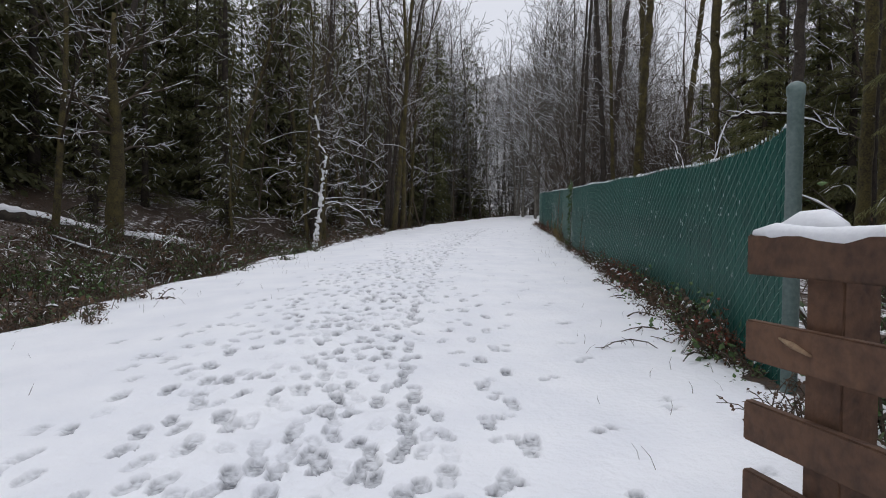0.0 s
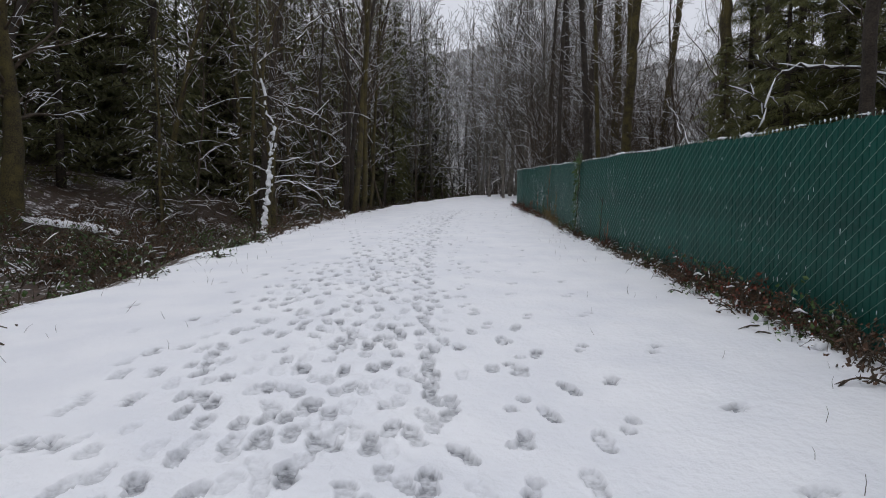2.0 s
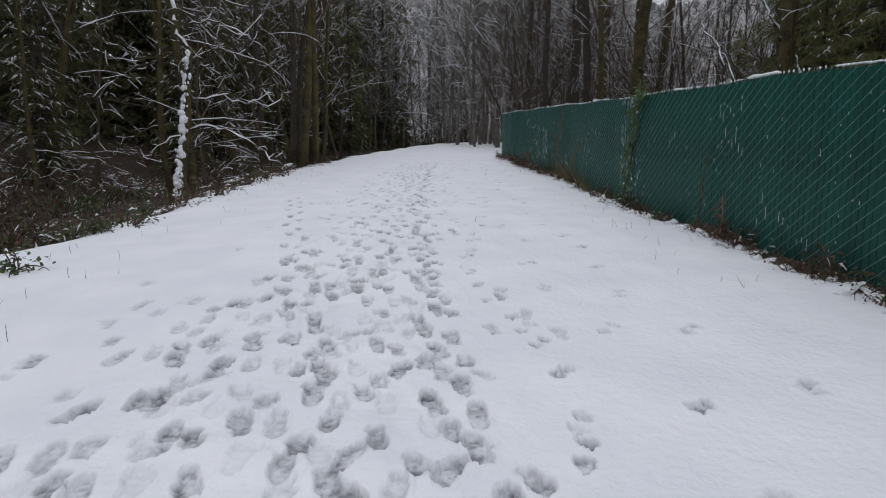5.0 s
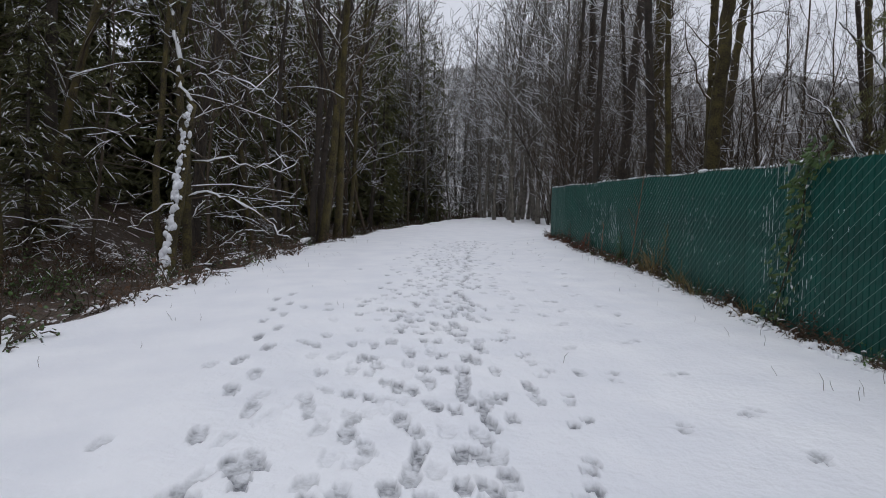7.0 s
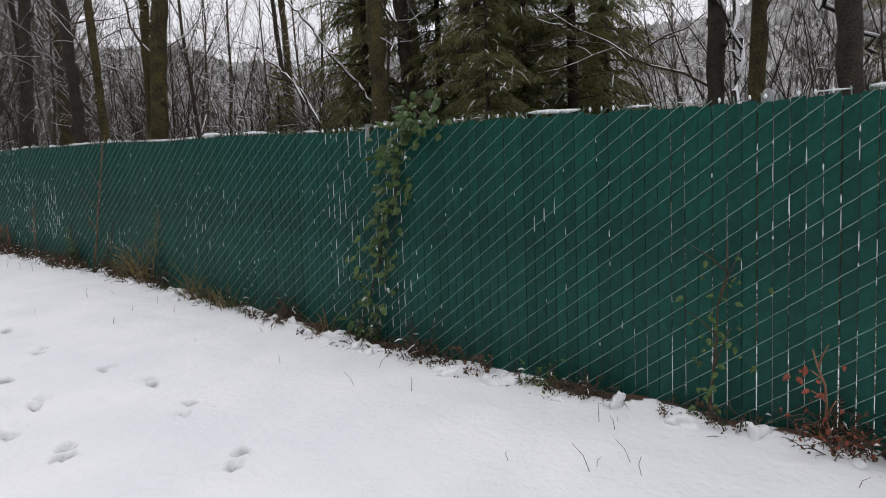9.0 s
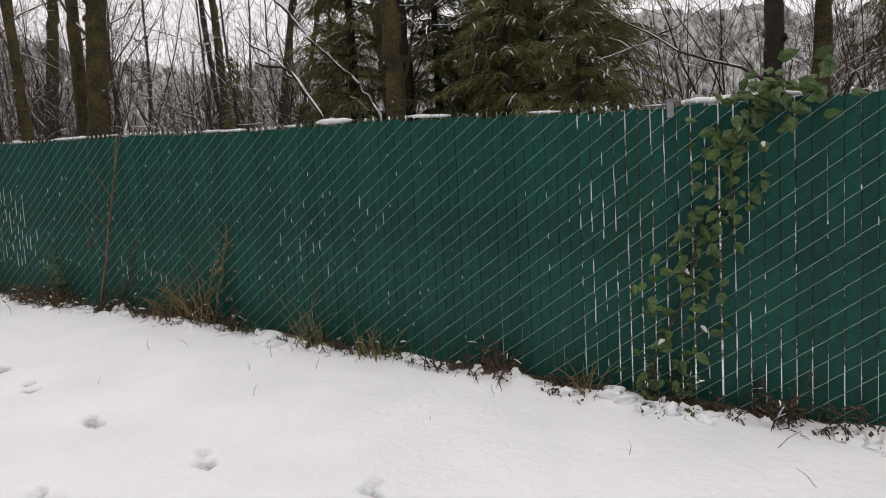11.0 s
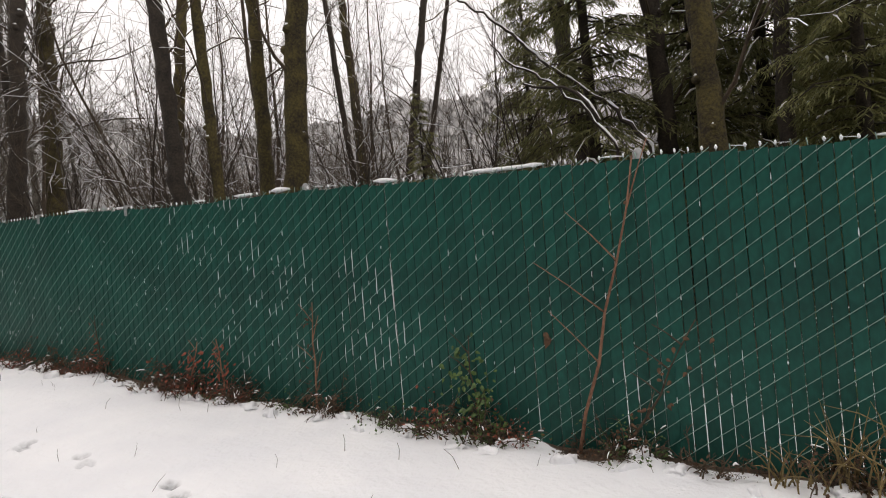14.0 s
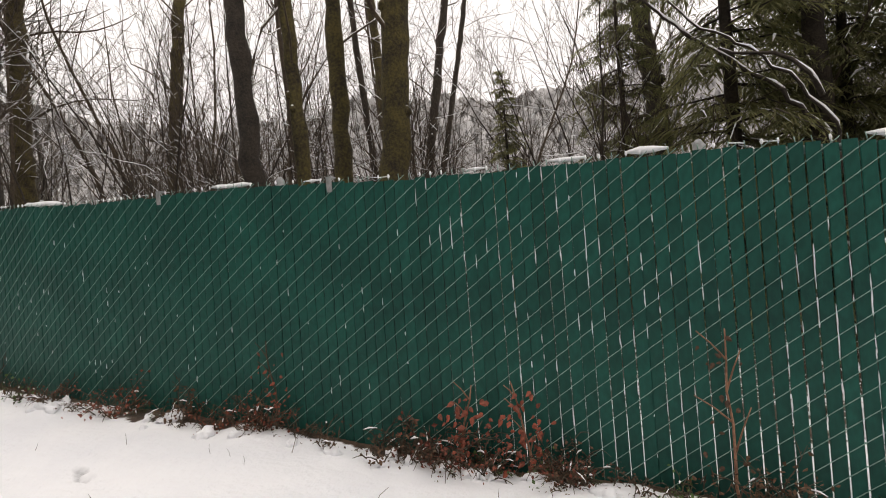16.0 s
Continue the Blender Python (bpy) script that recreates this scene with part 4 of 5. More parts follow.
# long crooked limbs of the alder, thick with snow
sn = random.Random(61)
ald = bpy.data.objects["alder_tree"]
inv = ald.matrix_basis.inverted()
V, F, SV, SF = [], [], [], []
for pts, r0 in (([(-4.95, 26.6, 4.9), (-5.25, 26.65, 5.9), (-5.48, 26.7, 7.25), (-4.85, 26.7, 7.8), (-4.2, 26.7, 7.85), (-3.65, 26.7, 8.7), (-3.1, 26.7, 9.15), (-2.25, 26.7, 9.4)], 0.055),
                ([(-4.95, 26.6, 2.8), (-4.5, 26.5, 2.9), (-4.0, 26.4, 2.78), (-3.2, 26.4, 2.35), (-2.5, 26.5, 1.8)], 0.04),
                ([(-4.9, 26.6, 3.6), (-4.2, 26.4, 3.75), (-3.4, 26.4, 3.5), (-2.8, 26.4, 3.45), (-2.15, 26.4, 3.85)], 0.03),
                ([(-5.1, 26.6, 2.6), (-5.5, 26.4, 2.55), (-5.9, 26.3, 2.2), (-6.3, 26.2, 1.9)], 0.03),
                ([(-4.9, 26.6, 5.6), (-4.3, 26.4, 5.75), (-3.5, 26.4, 5.5), (-2.8, 26.4, 5.0)], 0.03),
                ([(-5.0, 26.6, 4.6), (-5.6, 26.4, 4.75), (-6.3, 26.3, 4.6), (-7.0, 26.3, 4.65)], 0.03)):
    pts, rr = crooked([inv @ Vector(p) for p in pts], r0, int(r0 * 1000) + len(V), 0.09)
    tube(V, F, pts, rr, 6)
    lumpy_snow(SV, SF, pts, rr, len(V), 1.0, 0.85)
    for k in range(4, len(pts) - 2, 3):
        tw = Vector((sn.gauss(0, 0.35), sn.gauss(0, 0.2), sn.uniform(-0.1, 0.4)))
        q, qr = crooked([pts[k], pts[k] + tw * 0.6, pts[k] + tw * 1.2 + Vector((0, 0, -0.05))], 0.014, k)
        tube(V, F, q, qr, 4)
        lumpy_snow(SV, SF, q, qr, k, 1.1, 0.8)
child("limb", mesh_of("limb", V, F, MOSSBARK), ald)["kind"] = "stuff"
child("limb_snow", mesh_of("limb_snow", SV, SF, SNOW), ald, "thick snow along crooked limbs")["kind"] = "stuff"

# broken snag, plastered with snow on its left and the side facing the camera's view
sr = random.Random(4)
snag = tagged(new("dead_snag"), "broken dead trunk plastered with white snow", "dead tree")
V, F = [], []
foot = Vector((-5.16, 25.4, gz(-5.16, 25.4) - 0.3))
tip = Vector((-4.74, 26.2, 4.9))
spine = [foot.lerp(tip, i / 14) + Vector((sr.gauss(0, 0.02), sr.gauss(0, 0.02), 0)) for i in range(15)]
rad = [0.17 - 0.008 * i for i in range(15)]
tube(V, F, spine, rad, 10)
child("trunk", mesh_of("trunk", V, F, MOSSBARK), snag)
V, F = [], []
for k in range(150):
    t = sr.random() ** 1.25 * 13.9
    a = int(t)
    c = spine[a].lerp(spine[min(a + 1, 14)], t - a) + Vector((-0.06 + sr.gauss(0, 0.045), -0.11 + sr.gauss(0, 0.02), 0))
    s1 = sr.uniform(0.03, 0.085) * (1.15 - t / 25)
    tube(V, F, [c + Vector((sr.gauss(0, 0.015), 0, -s1 * 1.5)), c + Vector((sr.gauss(0, 0.012), 0, -s1 * 0.4)), c + Vector((sr.gauss(0, 0.012), 0, s1 * 0.6)), c + Vector((0.01, 0, s1 * 1.5))], [s1 * 0.35, s1, s1 * 0.95, s1 * 0.3], 7)
child("plastered_snow", mesh_of("plastered_snow", V, F, SNOW), snag, "thick white snow stuck to the bark")["kind"] = "stuff"

# fallen log with a snow cap
log = tagged(new("fallen_log"), "fallen mossy log with a thick cap of snow", "log")
A, B = Vector((-9.6, 24.9, 0.62)), Vector((-19.5, 22.3, 2.7))
spine = [A.lerp(B, i / 16) + Vector((0, 0, 0.06 * math.sin(i * 0.8) - 0.10 * math.sin(i / 16 * 3.14))) for i in range(17)]
V, F = [], []
tube(V, F, spine, [0.31 + 0.006 * i + sr.uniform(-0.015, 0.015) for i in range(17)], 12)
for i in (3, 7, 11):
    p = spine[i]
    tube(V, F, [p, p + Vector((0.2, 0.3, 0.35)), p + Vector((0.3, 0.4, 0.6))], [0.06, 0.04, 0.02], 6)
child("trunk", mesh_of("trunk", V, F, BARK), log)
V, F = [], []
cap = [spine[i // 4].lerp(spine[min(i // 4 + 1, 16)], i % 4 / 4) + Vector((0.03, -0.04, 0.24 + sr.gauss(0, 0.02))) for i in range(1, 65)]
tube(V, F, cap, [0.08] + [0.21 + sr.gauss(0, 0.035) for _ in cap[2:]] + [0.1], 9)
child("snow_cap", mesh_of("snow_cap", V, F, SNOW), log, "thick cap of white snow")
# broken limb lying under it
limb2 = tagged(new("fallen_branch"), "fallen branch half buried in snow below the log", "branch")
V, F = [], []
pts = [Vector((-9.8, 20.5, 0.0)), Vector((-10.6, 20.2, 0.25)), Vector((-11.6, 20.4, 0.4)), Vector((-12.8, 20.2, 0.6))]
pts = [Vector((p.x, p.y, gz(p.x, p.y) + 0.25 + 0.1 * i)) for i, p in enumerate(pts)]
tube(V, F, pts, [0.06, 0.05, 0.04, 0.03], 8)
child("wood", mesh_of("wood", V, F, BARK), limb2)
V, F = [], []
tube(V, F, [p + Vector((0, 0, 0.07)) for p in pts], [0.03, 0.05, 0.04, 0.02], 7)
child("snow_cap", mesh_of("snow_cap", V, F, SNOW), limb2)
bank = tagged(new("bank_log"), "dark log with patchy snow lying on the bank edge", "log")
V, F = [], []
pts = [Vector((-4.4, 27.0, 0)), Vector((-3.7, 28.6, 0)), Vector((-3.0, 30.2, 0)), Vector((-2.6, 31.4, 0))]
pts = [Vector((p.x, p.y, gz(p.x, p.y) + 0.16)) for p in pts]
tube(V, F, pts, [0.15, 0.16, 0.14, 0.12], 10)
child("trunk", mesh_of("trunk", V, F, BARK), bank)
V, F = [], []
for i in range(3):
    a, b = pts[i], pts[i + 1]
    tube(V, F, [a.lerp(b, 0.1) + Vector((0, 0, 0.1)), a.lerp(b, 0.5) + Vector((0, 0, 0.12)), a.lerp(b, 0.85) + Vector((0, 0, 0.1))], [0.06, 0.1, 0.05], 7)
child("snow_cap", mesh_of("snow_cap", V, F, SNOW), bank)

# snow-loaded crooked limb leaning above the fence
crook = tagged(new("leaning_limb"), "crooked broken limb loaded with thick snow behind the fence", "branch")
V, F, SV, SF = [], [], [], []
for pts, r0 in (([(6.75, 15.5, 1.0), (6.85, 15.45, 2.3), (7.0, 15.4, 3.4), (7.25, 15.4, 4.1), (7.5, 15.4, 4.6)], 0.055),
                ([(7.5, 15.4, 4.6), (7.8, 15.25, 4.72), (8.4, 14.9, 4.62), (9.0, 14.5, 4.35), (9.6, 14.1, 3.95)], 0.06),
                ([(7.5, 15.4, 4.6), (7.25, 15.5, 4.78), (6.85, 15.6, 4.85)], 0.03), ([(7.6, 15.3, 4.65), (7.68, 15.35, 4.95), (7.6, 15.4, 5.15)], 0.03), ([(7.1, 15.4, 3.7), (6.9, 15.5, 4.1), (6.95, 15.6, 4.4)], 0.025)):
    pts, rr = crooked(pts, r0 * 0.72, int(r0 * 999), 0.10)
    tube(V, F, pts, rr, 7)
    lumpy_snow(SV, SF, pts, rr, int(r0 * 777), 1.05, 0.85)
    for k in range(3, len(pts) - 1, 3):
        tw = Vector((sn.gauss(0, 0.25), sn.gauss(0, 0.25), sn.uniform(-0.15, 0.3)))
        q, qr = crooked([pts[k], pts[k] + tw, pts[k] + tw * 1.7 + Vector((0, 0, -0.06))], 0.012, k)
        tube(V, F, q, qr, 4)
        lumpy_snow(SV, SF, q, qr, k, 1.1, 0.7)
child("wood", mesh_of("wood", V, F, BARK), crook)
child("snow_load", mesh_of("snow_load", SV, SF, SNOW), crook, "thick snow along the limb")["kind"] = "stuff"

# long fallen limbs hung up in the trees behind the fence
for name_label, runs in (("long bare fallen limb lined with snow among the trees", (([(11.55, 23.5, 4.3), (11.65, 24.0, 5.0), (11.8, 24.95, 5.9), (12.0, 26.2, 7.2), (12.2, 27.4, 8.3)], 0.05),)),
                         ("crooked hemlock limb heavy with clinging snow", (([(9.8, 23.83, 4.19), (9.8, 24.14, 4.68), (9.8, 24.53, 5.09), (9.8, 25.2, 5.57), (9.8, 25.56, 6.0)], 0.034), ([(9.62, 23.99, 4.5), (9.6, 24.12, 4.76), (9.6, 24.45, 5.05), (9.6, 25.04, 5.23)], 0.034)))):
    hung = tagged(new("fallen_limb"), name_label, "branch")
    V, F, SV, SF = [], [], [], []
    for k, (pts, r0) in enumerate(runs):
        foot = Vector((pts[0][0] + 0.15, pts[0][1] - 0.25, gz(pts[0][0], pts[0][1]) - 0.1))
        pts, rr = crooked([foot] + list(pts) if k == 0 else pts, r0, k + len(name_label), 0.05)
        tube(V, F, pts, rr, 7)
        lumpy_snow(SV, SF, pts[8 if k == 0 else 0:], rr[8 if k == 0 else 0:], k + 3, 0.9, 0.8)
    child("wood", mesh_of("wood", V, F, BARK), hung)["kind"] = "stuff"
    child("snow_load", mesh_of("snow_load", SV, SF, SNOW), hung, "white snow along the limb")["kind"] = "stuff"


# ---- thickets of the bank and below the fence ----
def shrub_meshes(seed, stems, height, spread, leaves, snow, leaf_mat, size=0.05):
    r = random.Random(seed)
    tv, tf, lv, lf, sv, sf = [], [], [], [], [], []
    for _ in range(stems):
        p = Vector((r.gauss(0, spread * 0.4), r.gauss(0, spread * 0.4), -0.1))
        d = Vector((r.gauss(0, 0.5), r.gauss(0, 0.5), 1)).normalized()
        h = height * r.uniform(0.4, 1.2)
        pts = [p.copy()]
        for k in range(6):
            d = (bent(r, d, 0.18) + Vector((0, 0, -0.10 * k * 0.6))).normalized()
            p = p + d * h / 6
            pts.append(p.copy())
        rr = [0.012 * (1 - k / 8) * (0.6 + height * 0.4) for k in range(7)]
        tube(tv, tf, pts, rr, 3, False)
        for k in range(2, 6):
            if r.random() < 0.8:
                q = pts[k]
                e = (bent(r, d, 0.9)).normalized()
                tw = [q, q + e * h * 0.12, q + e * h * 0.22 + Vector((0, 0, -0.02))]
                tube(tv, tf, tw, [0.006, 0.004, 0.003], 3, False)
                if r.random() < snow:
                    tube(sv, sf, [v + Vector((0, 0, 0.008)) for v in tw], [0.005, 0.009, 0.003], 4, True)
            if r.random() < snow * 0.6:
                tube(sv, sf, [pts[k].lerp(pts[k + 1], 0.1) + Vector((0, 0, 0.012)), pts[k].lerp(pts[k + 1], 0.5) + Vector((0, 0, 0.02)), pts[k].lerp(pts[k + 1], 0.9) + Vector((0, 0, 0.012))], [0.004, 0.011, 0.004], 4, True)
        for _ in range(leaves):
            k = r.randint(1, 5)
            c = pts[k].lerp(pts[k + 1], r.random()) + Vector((r.gauss(0, 0.05), r.gauss(0, 0.05), r.gauss(0, 0.04)))
            w = bent(r, Vector((0, 0, -0.2)), 1.0)
            x = w.cross(bent(r, Vector((0, 0, 1)), 0.5)).normalized()
            s = size * r.uniform(0.5, 1.3)
            up = w.cross(x) * s * 0.12
            k0 = len(lv)
            lv += [tuple(c), tuple(c + w * s * 0.5 + x * s * 0.38 + up), tuple(c + w * s * 1.1), tuple(c + w * s * 0.5 - x * s * 0.38 + up), tuple(c + w * s * 0.5)]
            lf += [(k0, k0 + 1, k0 + 4), (k0 + 1, k0 + 2, k0 + 4), (k0 + 2, k0 + 3, k0 + 4), (k0 + 3, k0, k0 + 4)]
    return (mesh_of("stems", tv, tf, TWIG), mesh_of("leaves", lv, lf, leaf_mat, False), mesh_of("caught_snow", sv, sf, SNOW))


def shrub(ms, name, label, category="shrub", group=""):
    root = tagged(new(name), label, category, group)
    for nm, me in zip(("stem_tangle", "foliage", "caught_snow"), ms):
        if len(me.polygons):
            child(nm, me, root)["kind"] = "stuff"
    return root


THICKET = [shrub(shrub_meshes(90 + i, 28, 1.3, 1.2, 12, 0.09, DEADLEAF if i != 1 else LEAF, 0.07), "bramble_thicket", "tangled brown bramble thicket flecked with snow", "shrub", "thickets of the bank") for i in range(3)]
spots = []
for i in range(96):
    y = tr.uniform(3.5, 56)
    u = tr.random() ** 1.3 * 10
    x = float(edge_x(y)) - 0.6 - u
    spots.append((i, stand(x, y, tr.uniform(0, 6.28), tr.uniform(0.7, 1.2) * min(1.0, 0.35 + u * 0.16))))
for i in range(56):
    y = tr.uniform(9, 30)
    spots.append((i, stand(float(edge_x(y)) - tr.uniform(3.0, 11.0), y, tr.uniform(0, 6.28), tr.uniform(0.9, 1.5))))
for i in range(26):
    y = tr.uniform(5, 31)
    spots.append((i, stand(float(fence_x(y)) + tr.uniform(1.2, 6), y, tr.uniform(0, 6.28), tr.uniform(0.8, 1.2))))
for i, (x, y, s) in enumerate(((3.9, 3.4, 0.9), (3.7, 1.9, 0.9), (4.6, 2.8, 1.2), (5.0, 4.4, 1.4), (4.4, 5.8, 0.9), (3.4, 0.4, 0.8), (5.6, 6.0, 1.3))):
    spots.append((1 if i % 2 else i, stand(x, y, i * 1.3, s)))
for i in range(16):
    y = tr.uniform(36, 60)
    spots.append((i, stand(float(np.interp(y, [q[0] for q in WALK], [q[1] for q in WALK])) + tr.uniform(4.0, 9), y, tr.uniform(0, 6.28), tr.uniform(0.8, 1.3))))
for i in range(22):
    spots.append((i, stand(tr.uniform(-2, 28), tr.uniform(70, 84), tr.uniform(0, 6.28), tr.uniform(1.5, 2.3))))
spread_copies(THICKET, spots)

# low weeds all along the fence foot
WEED = [shrub(shrub_meshes(120 + i, 15, 0.36, 0.16, 9, 0.02, (DEADLEAF, LEAF, DEADLEAF)[i], 0.034), "weed_tuft", "low brown weeds with snow at the fence foot", "weed", "weeds along the fence") for i in range(3)]
spots = []
y = 4.4
while y < 31.5:
    y += tr.uniform(0.08, 0.34)
    spots.append((tr.randint(0, 2), stand(float(fence_x(y)) - tr.uniform(0.07, 0.2), y, tr.uniform(0, 6.28), tr.uniform(0.3, 1.25) * (1.5 if y < 10 else 0.75))))
for i in range(90):
    y = tr.uniform(3, 34)
    spots.append((i, stand(float(edge_x(y)) - tr.uniform(-0.15, 2.6), y, tr.uniform(0, 6.28), tr.uniform(0.8, 2.0))))
spread_copies(WEED, spots)

# brown brambles that lean on the lower fence
BRAMBLE = [shrub(shrub_meshes(140 + i, 20, 0.62, 0.30, 13, 0.07, (DEADLEAF, LEAF, REDLEAF, DEADLEAF)[i], (0.045, 0.05, 0.042, 0.04)[i]), "bramble_bush", ("withered brown bramble against the fence", "dull green bramble against the fence", "red-leaved bramble against the fence", "dead leafy bramble against the fence")[i], "shrub", "brambles along the fence") for i in range(4)]
spots = []
y = 4.7
while y < 31:
    y += tr.uniform(0.12, 0.4) if y < 12 else tr.uniform(0.5, 1.7)
    spots.append((tr.choice((0, 0, 0, 1, 3, 3, 3, 2)), stand(float(fence_x(y)) - tr.uniform(0.02, 0.16), y, tr.uniform(0, 6.28), tr.uniform(0.55, 1.1) * (0.9 if y < 13 else 0.62))))
for k, y, sz in ((1, 24.05, 1.0), (2, 23.9, 0.7), (3, 24.25, 0.9), (2, 27.2, 0.95), (2, 27.0, 0.8), (0, 27.4, 0.9), (2, 26.45, 0.7), (0, 26.5, 0.8), (0, 22.0, 0.8), (3, 21.5, 0.8), (2, 14.6, 0.7), (0, 14.2, 0.8), (1, 17.8, 0.8), (3, 28.6, 0.8), (2, 28.9, 0.6), (0, 23.2, 0.7)):
    spots.append((k, stand(float(fence_x(y)) - 0.12, y, sz * 9, sz * 0.72)))
for i, (x, y, sz) in enumerate(((2.1, 2.9, 0.7), (2.45, 2.3, 1.4), (2.5, 3.3, 1.3), (2.9, 2.9, 1.7), (2.1, 1.9, 0.7), (2.75, 1.7, 1.6), (3.2, 2.3, 1.8), (2.2, 3.6, 0.7), (3.1, 3.6, 1.6), (2.3, 1.2, 1.3))):
    spots.append(((0, 3, 1)[i % 3], stand(x, y, i * 2.2, sz)))
spread_copies(BRAMBLE, spots)


# ---- ivy and single plants on the fence ----
def fence_point(y, h, out=0.03):
    """A point on the path side of the fence, h above its foot."""
    x = float(fence_x(y))
    return Vector((x - out, y, gz(x, y) + h))


def leaf_shape(V, F, c, w, x, s):
    n = w.cross(x)
    k0 = len(V)
    V += [tuple(c), tuple(c + w * s * 0.25 + x * s * 0.33), tuple(c + w * s * 0.65 + x * s * 0.27 + n * s * 0.06), tuple(c + w * s * 1.15 - n * s * 0.08), tuple(c + w * s * 0.65 - x * s * 0.27 + n * s * 0.06), tuple(c + w * s * 0.25 - x * s * 0.33), tuple(c + w * s * 0.55 - n * s * 0.05)]
    F += [(k0 + i, k0 + (i + 1) % 6, k0 + 6) for i in range(6)]


ir = random.Random(17)
ivy = tagged(new("ivy_vine"), "green leafy bramble vine climbing the fence with specks of snow", "vine")
path_pts = [fence_point(17.95, -0.05, 0.12), fence_point(17.85, 0.3), fence_point(17.70, 0.6), fence_point(17.62, 0.95), fence_point(17.45, 1.2), fence_point(17.42, 1.5), fence_point(17.33, 1.72, 0.04), fence_point(17.22, 1.84, 0.02), fence_point(17.0, 1.7, 0.06)]
V, F = [], []
tube(V, F, path_pts, [0.008] * len(path_pts), 5)
tube(V, F, [path_pts[2], fence_point(17.5, 0.9, 0.05), fence_point(17.4, 1.1, 0.05)], [0.005] * 3, 4)
child("stem", mesh_of("stem", V, F, TWIG), ivy)
V, F, SV, SF = [], [], [], []
for i in range(210):
    t = ir.random() ** 0.9 * (len(path_pts) - 1.01)
    k = int(t)
    c = path_pts[k].lerp(path_pts[k + 1], t - k) + Vector((ir.uniform(-0.06, 0.0), ir.gauss(0, 0.11), ir.gauss(0, 0.07)))
    w = Vector((-0.4, ir.gauss(0, 0.7), ir.gauss(-0.5, 0.5))).normalized()
    x = w.cross(Vector((-1, ir.gauss(0, 0.3), ir.gauss(0, 0.4)))).normalized()
    leaf_shape(V, F, c, w, x, ir.uniform(0.045, 0.10))
    if ir.random() < 0.025:
        tube(SV, SF, [c + Vector((0, 0, 0.005)), c + w * 0.02 + Vector((0, 0, 0.012)), c + w * 0.045], [0.006, 0.013, 0.006], 5)
child("foliage", mesh_of("foliage", V, F, LEAF, False), ivy)["kind"] = "stuff"
child("caught_snow", mesh_of("caught_snow", SV, SF, SNOW), ivy)["kind"] = "stuff"


def sapling(y, h, lean, name, label, seed, leafy=0, material=DEADLEAF, stem=TWIG, size=0.042, thick=0.010):
    r = random.Random(seed)
    root = tagged(new(name), label, "plant")
    V, F = [], []
    base = fence_point(y, -0.05, 0.10)
    top = fence_point(y + lean, h, 0.05)
    pts = [base.lerp(top, i / 6) + Vector((0, r.gauss(0, 0.012), 0)) for i in range(7)]
    tube(V, F, pts, [thick - thick * 0.1 * i for i in range(7)], 5)
    for k in (2, 3, 4, 5):
        e = Vector((0.0, r.choice((1, 0.7, -0.3)), 0.8)).normalized() * h * r.uniform(0.18, 0.3)
        tube(V, F, [pts[k], pts[k] + e * 0.5 + Vector((0, 0, 0.01)), pts[k] + e], [0.006, 0.004, 0.003], 4)
    child("stem", mesh_of("stem", V, F, stem), root)
    V, F = [], []
    for _ in range(leafy * 2):
        c = pts[r.randint(0, 5)] + Vector((-0.02, r.gauss(0, 0.08), r.gauss(0, 0.06)))
        w = Vector((-0.3, r.gauss(0, 0.6), r.gauss(-0.5, 0.5))).normalized()
        leaf_shape(V, F, c, w, w.cross(Vector((-1, 0.2, 0.3))).normalized(), r.uniform(0.45, 1.0) * size)
    if V:
        child("foliage", mesh_of("foliage", V, F, material, False), root)["kind"] = "stuff"
    return root


sapling(23.45, 1.80, -0.50, "bare_sapling", "thin bare red-brown sapling leaning on the fence", 3, 1, DEADLEAF, REDSTEM, 0.05, 0.013)
sapling(21.75, 0.95, -0.25, "yellow_weed", "withered yellow weed leaning on the fence", 5, 14, GRASS, GRASS, 0.06)
sapling(24.1, 0.7, 0.1, "leafy_weed", "olive leafy weed growing at the fence foot", 6, 60, LEAF, TWIG, 0.055)
sapling(26.6, 0.55, 0.15, "red_bramble", "red-leaved bramble at the fence foot", 8, 34, REDLEAF, REDSTEM, 0.055)
sapling(27.1, 0.5, -0.1, "red_bramble", "red-leaved bramble at the fence foot", 9, 30, REDLEAF, REDSTEM, 0.055)
sapling(15.2, 1.0, -0.1, "olive_weed", "withered olive weed against the fence", 10, 26, LEAF, TWIG, 0.05)
sapling(14.6, 0.45, 0.1, "red_bramble", "red-leaved bramble at the fence foot", 11, 8, REDLEAF, REDSTEM, 0.05)
sapling(25.6, 0.9, 0.0, "brown_weed", "withered brown weed against the fence", 12, 10, DEADLEAF, REDSTEM)
sapling(23.2, 0.85, -0.5, "brown_weed", "withered brown weed against the fence", 13, 16, DEADLEAF)
sapling(28.4, 0.6, 0.1, "brown_weed", "withered brown weed against the fence", 14, 14, REDLEAF)


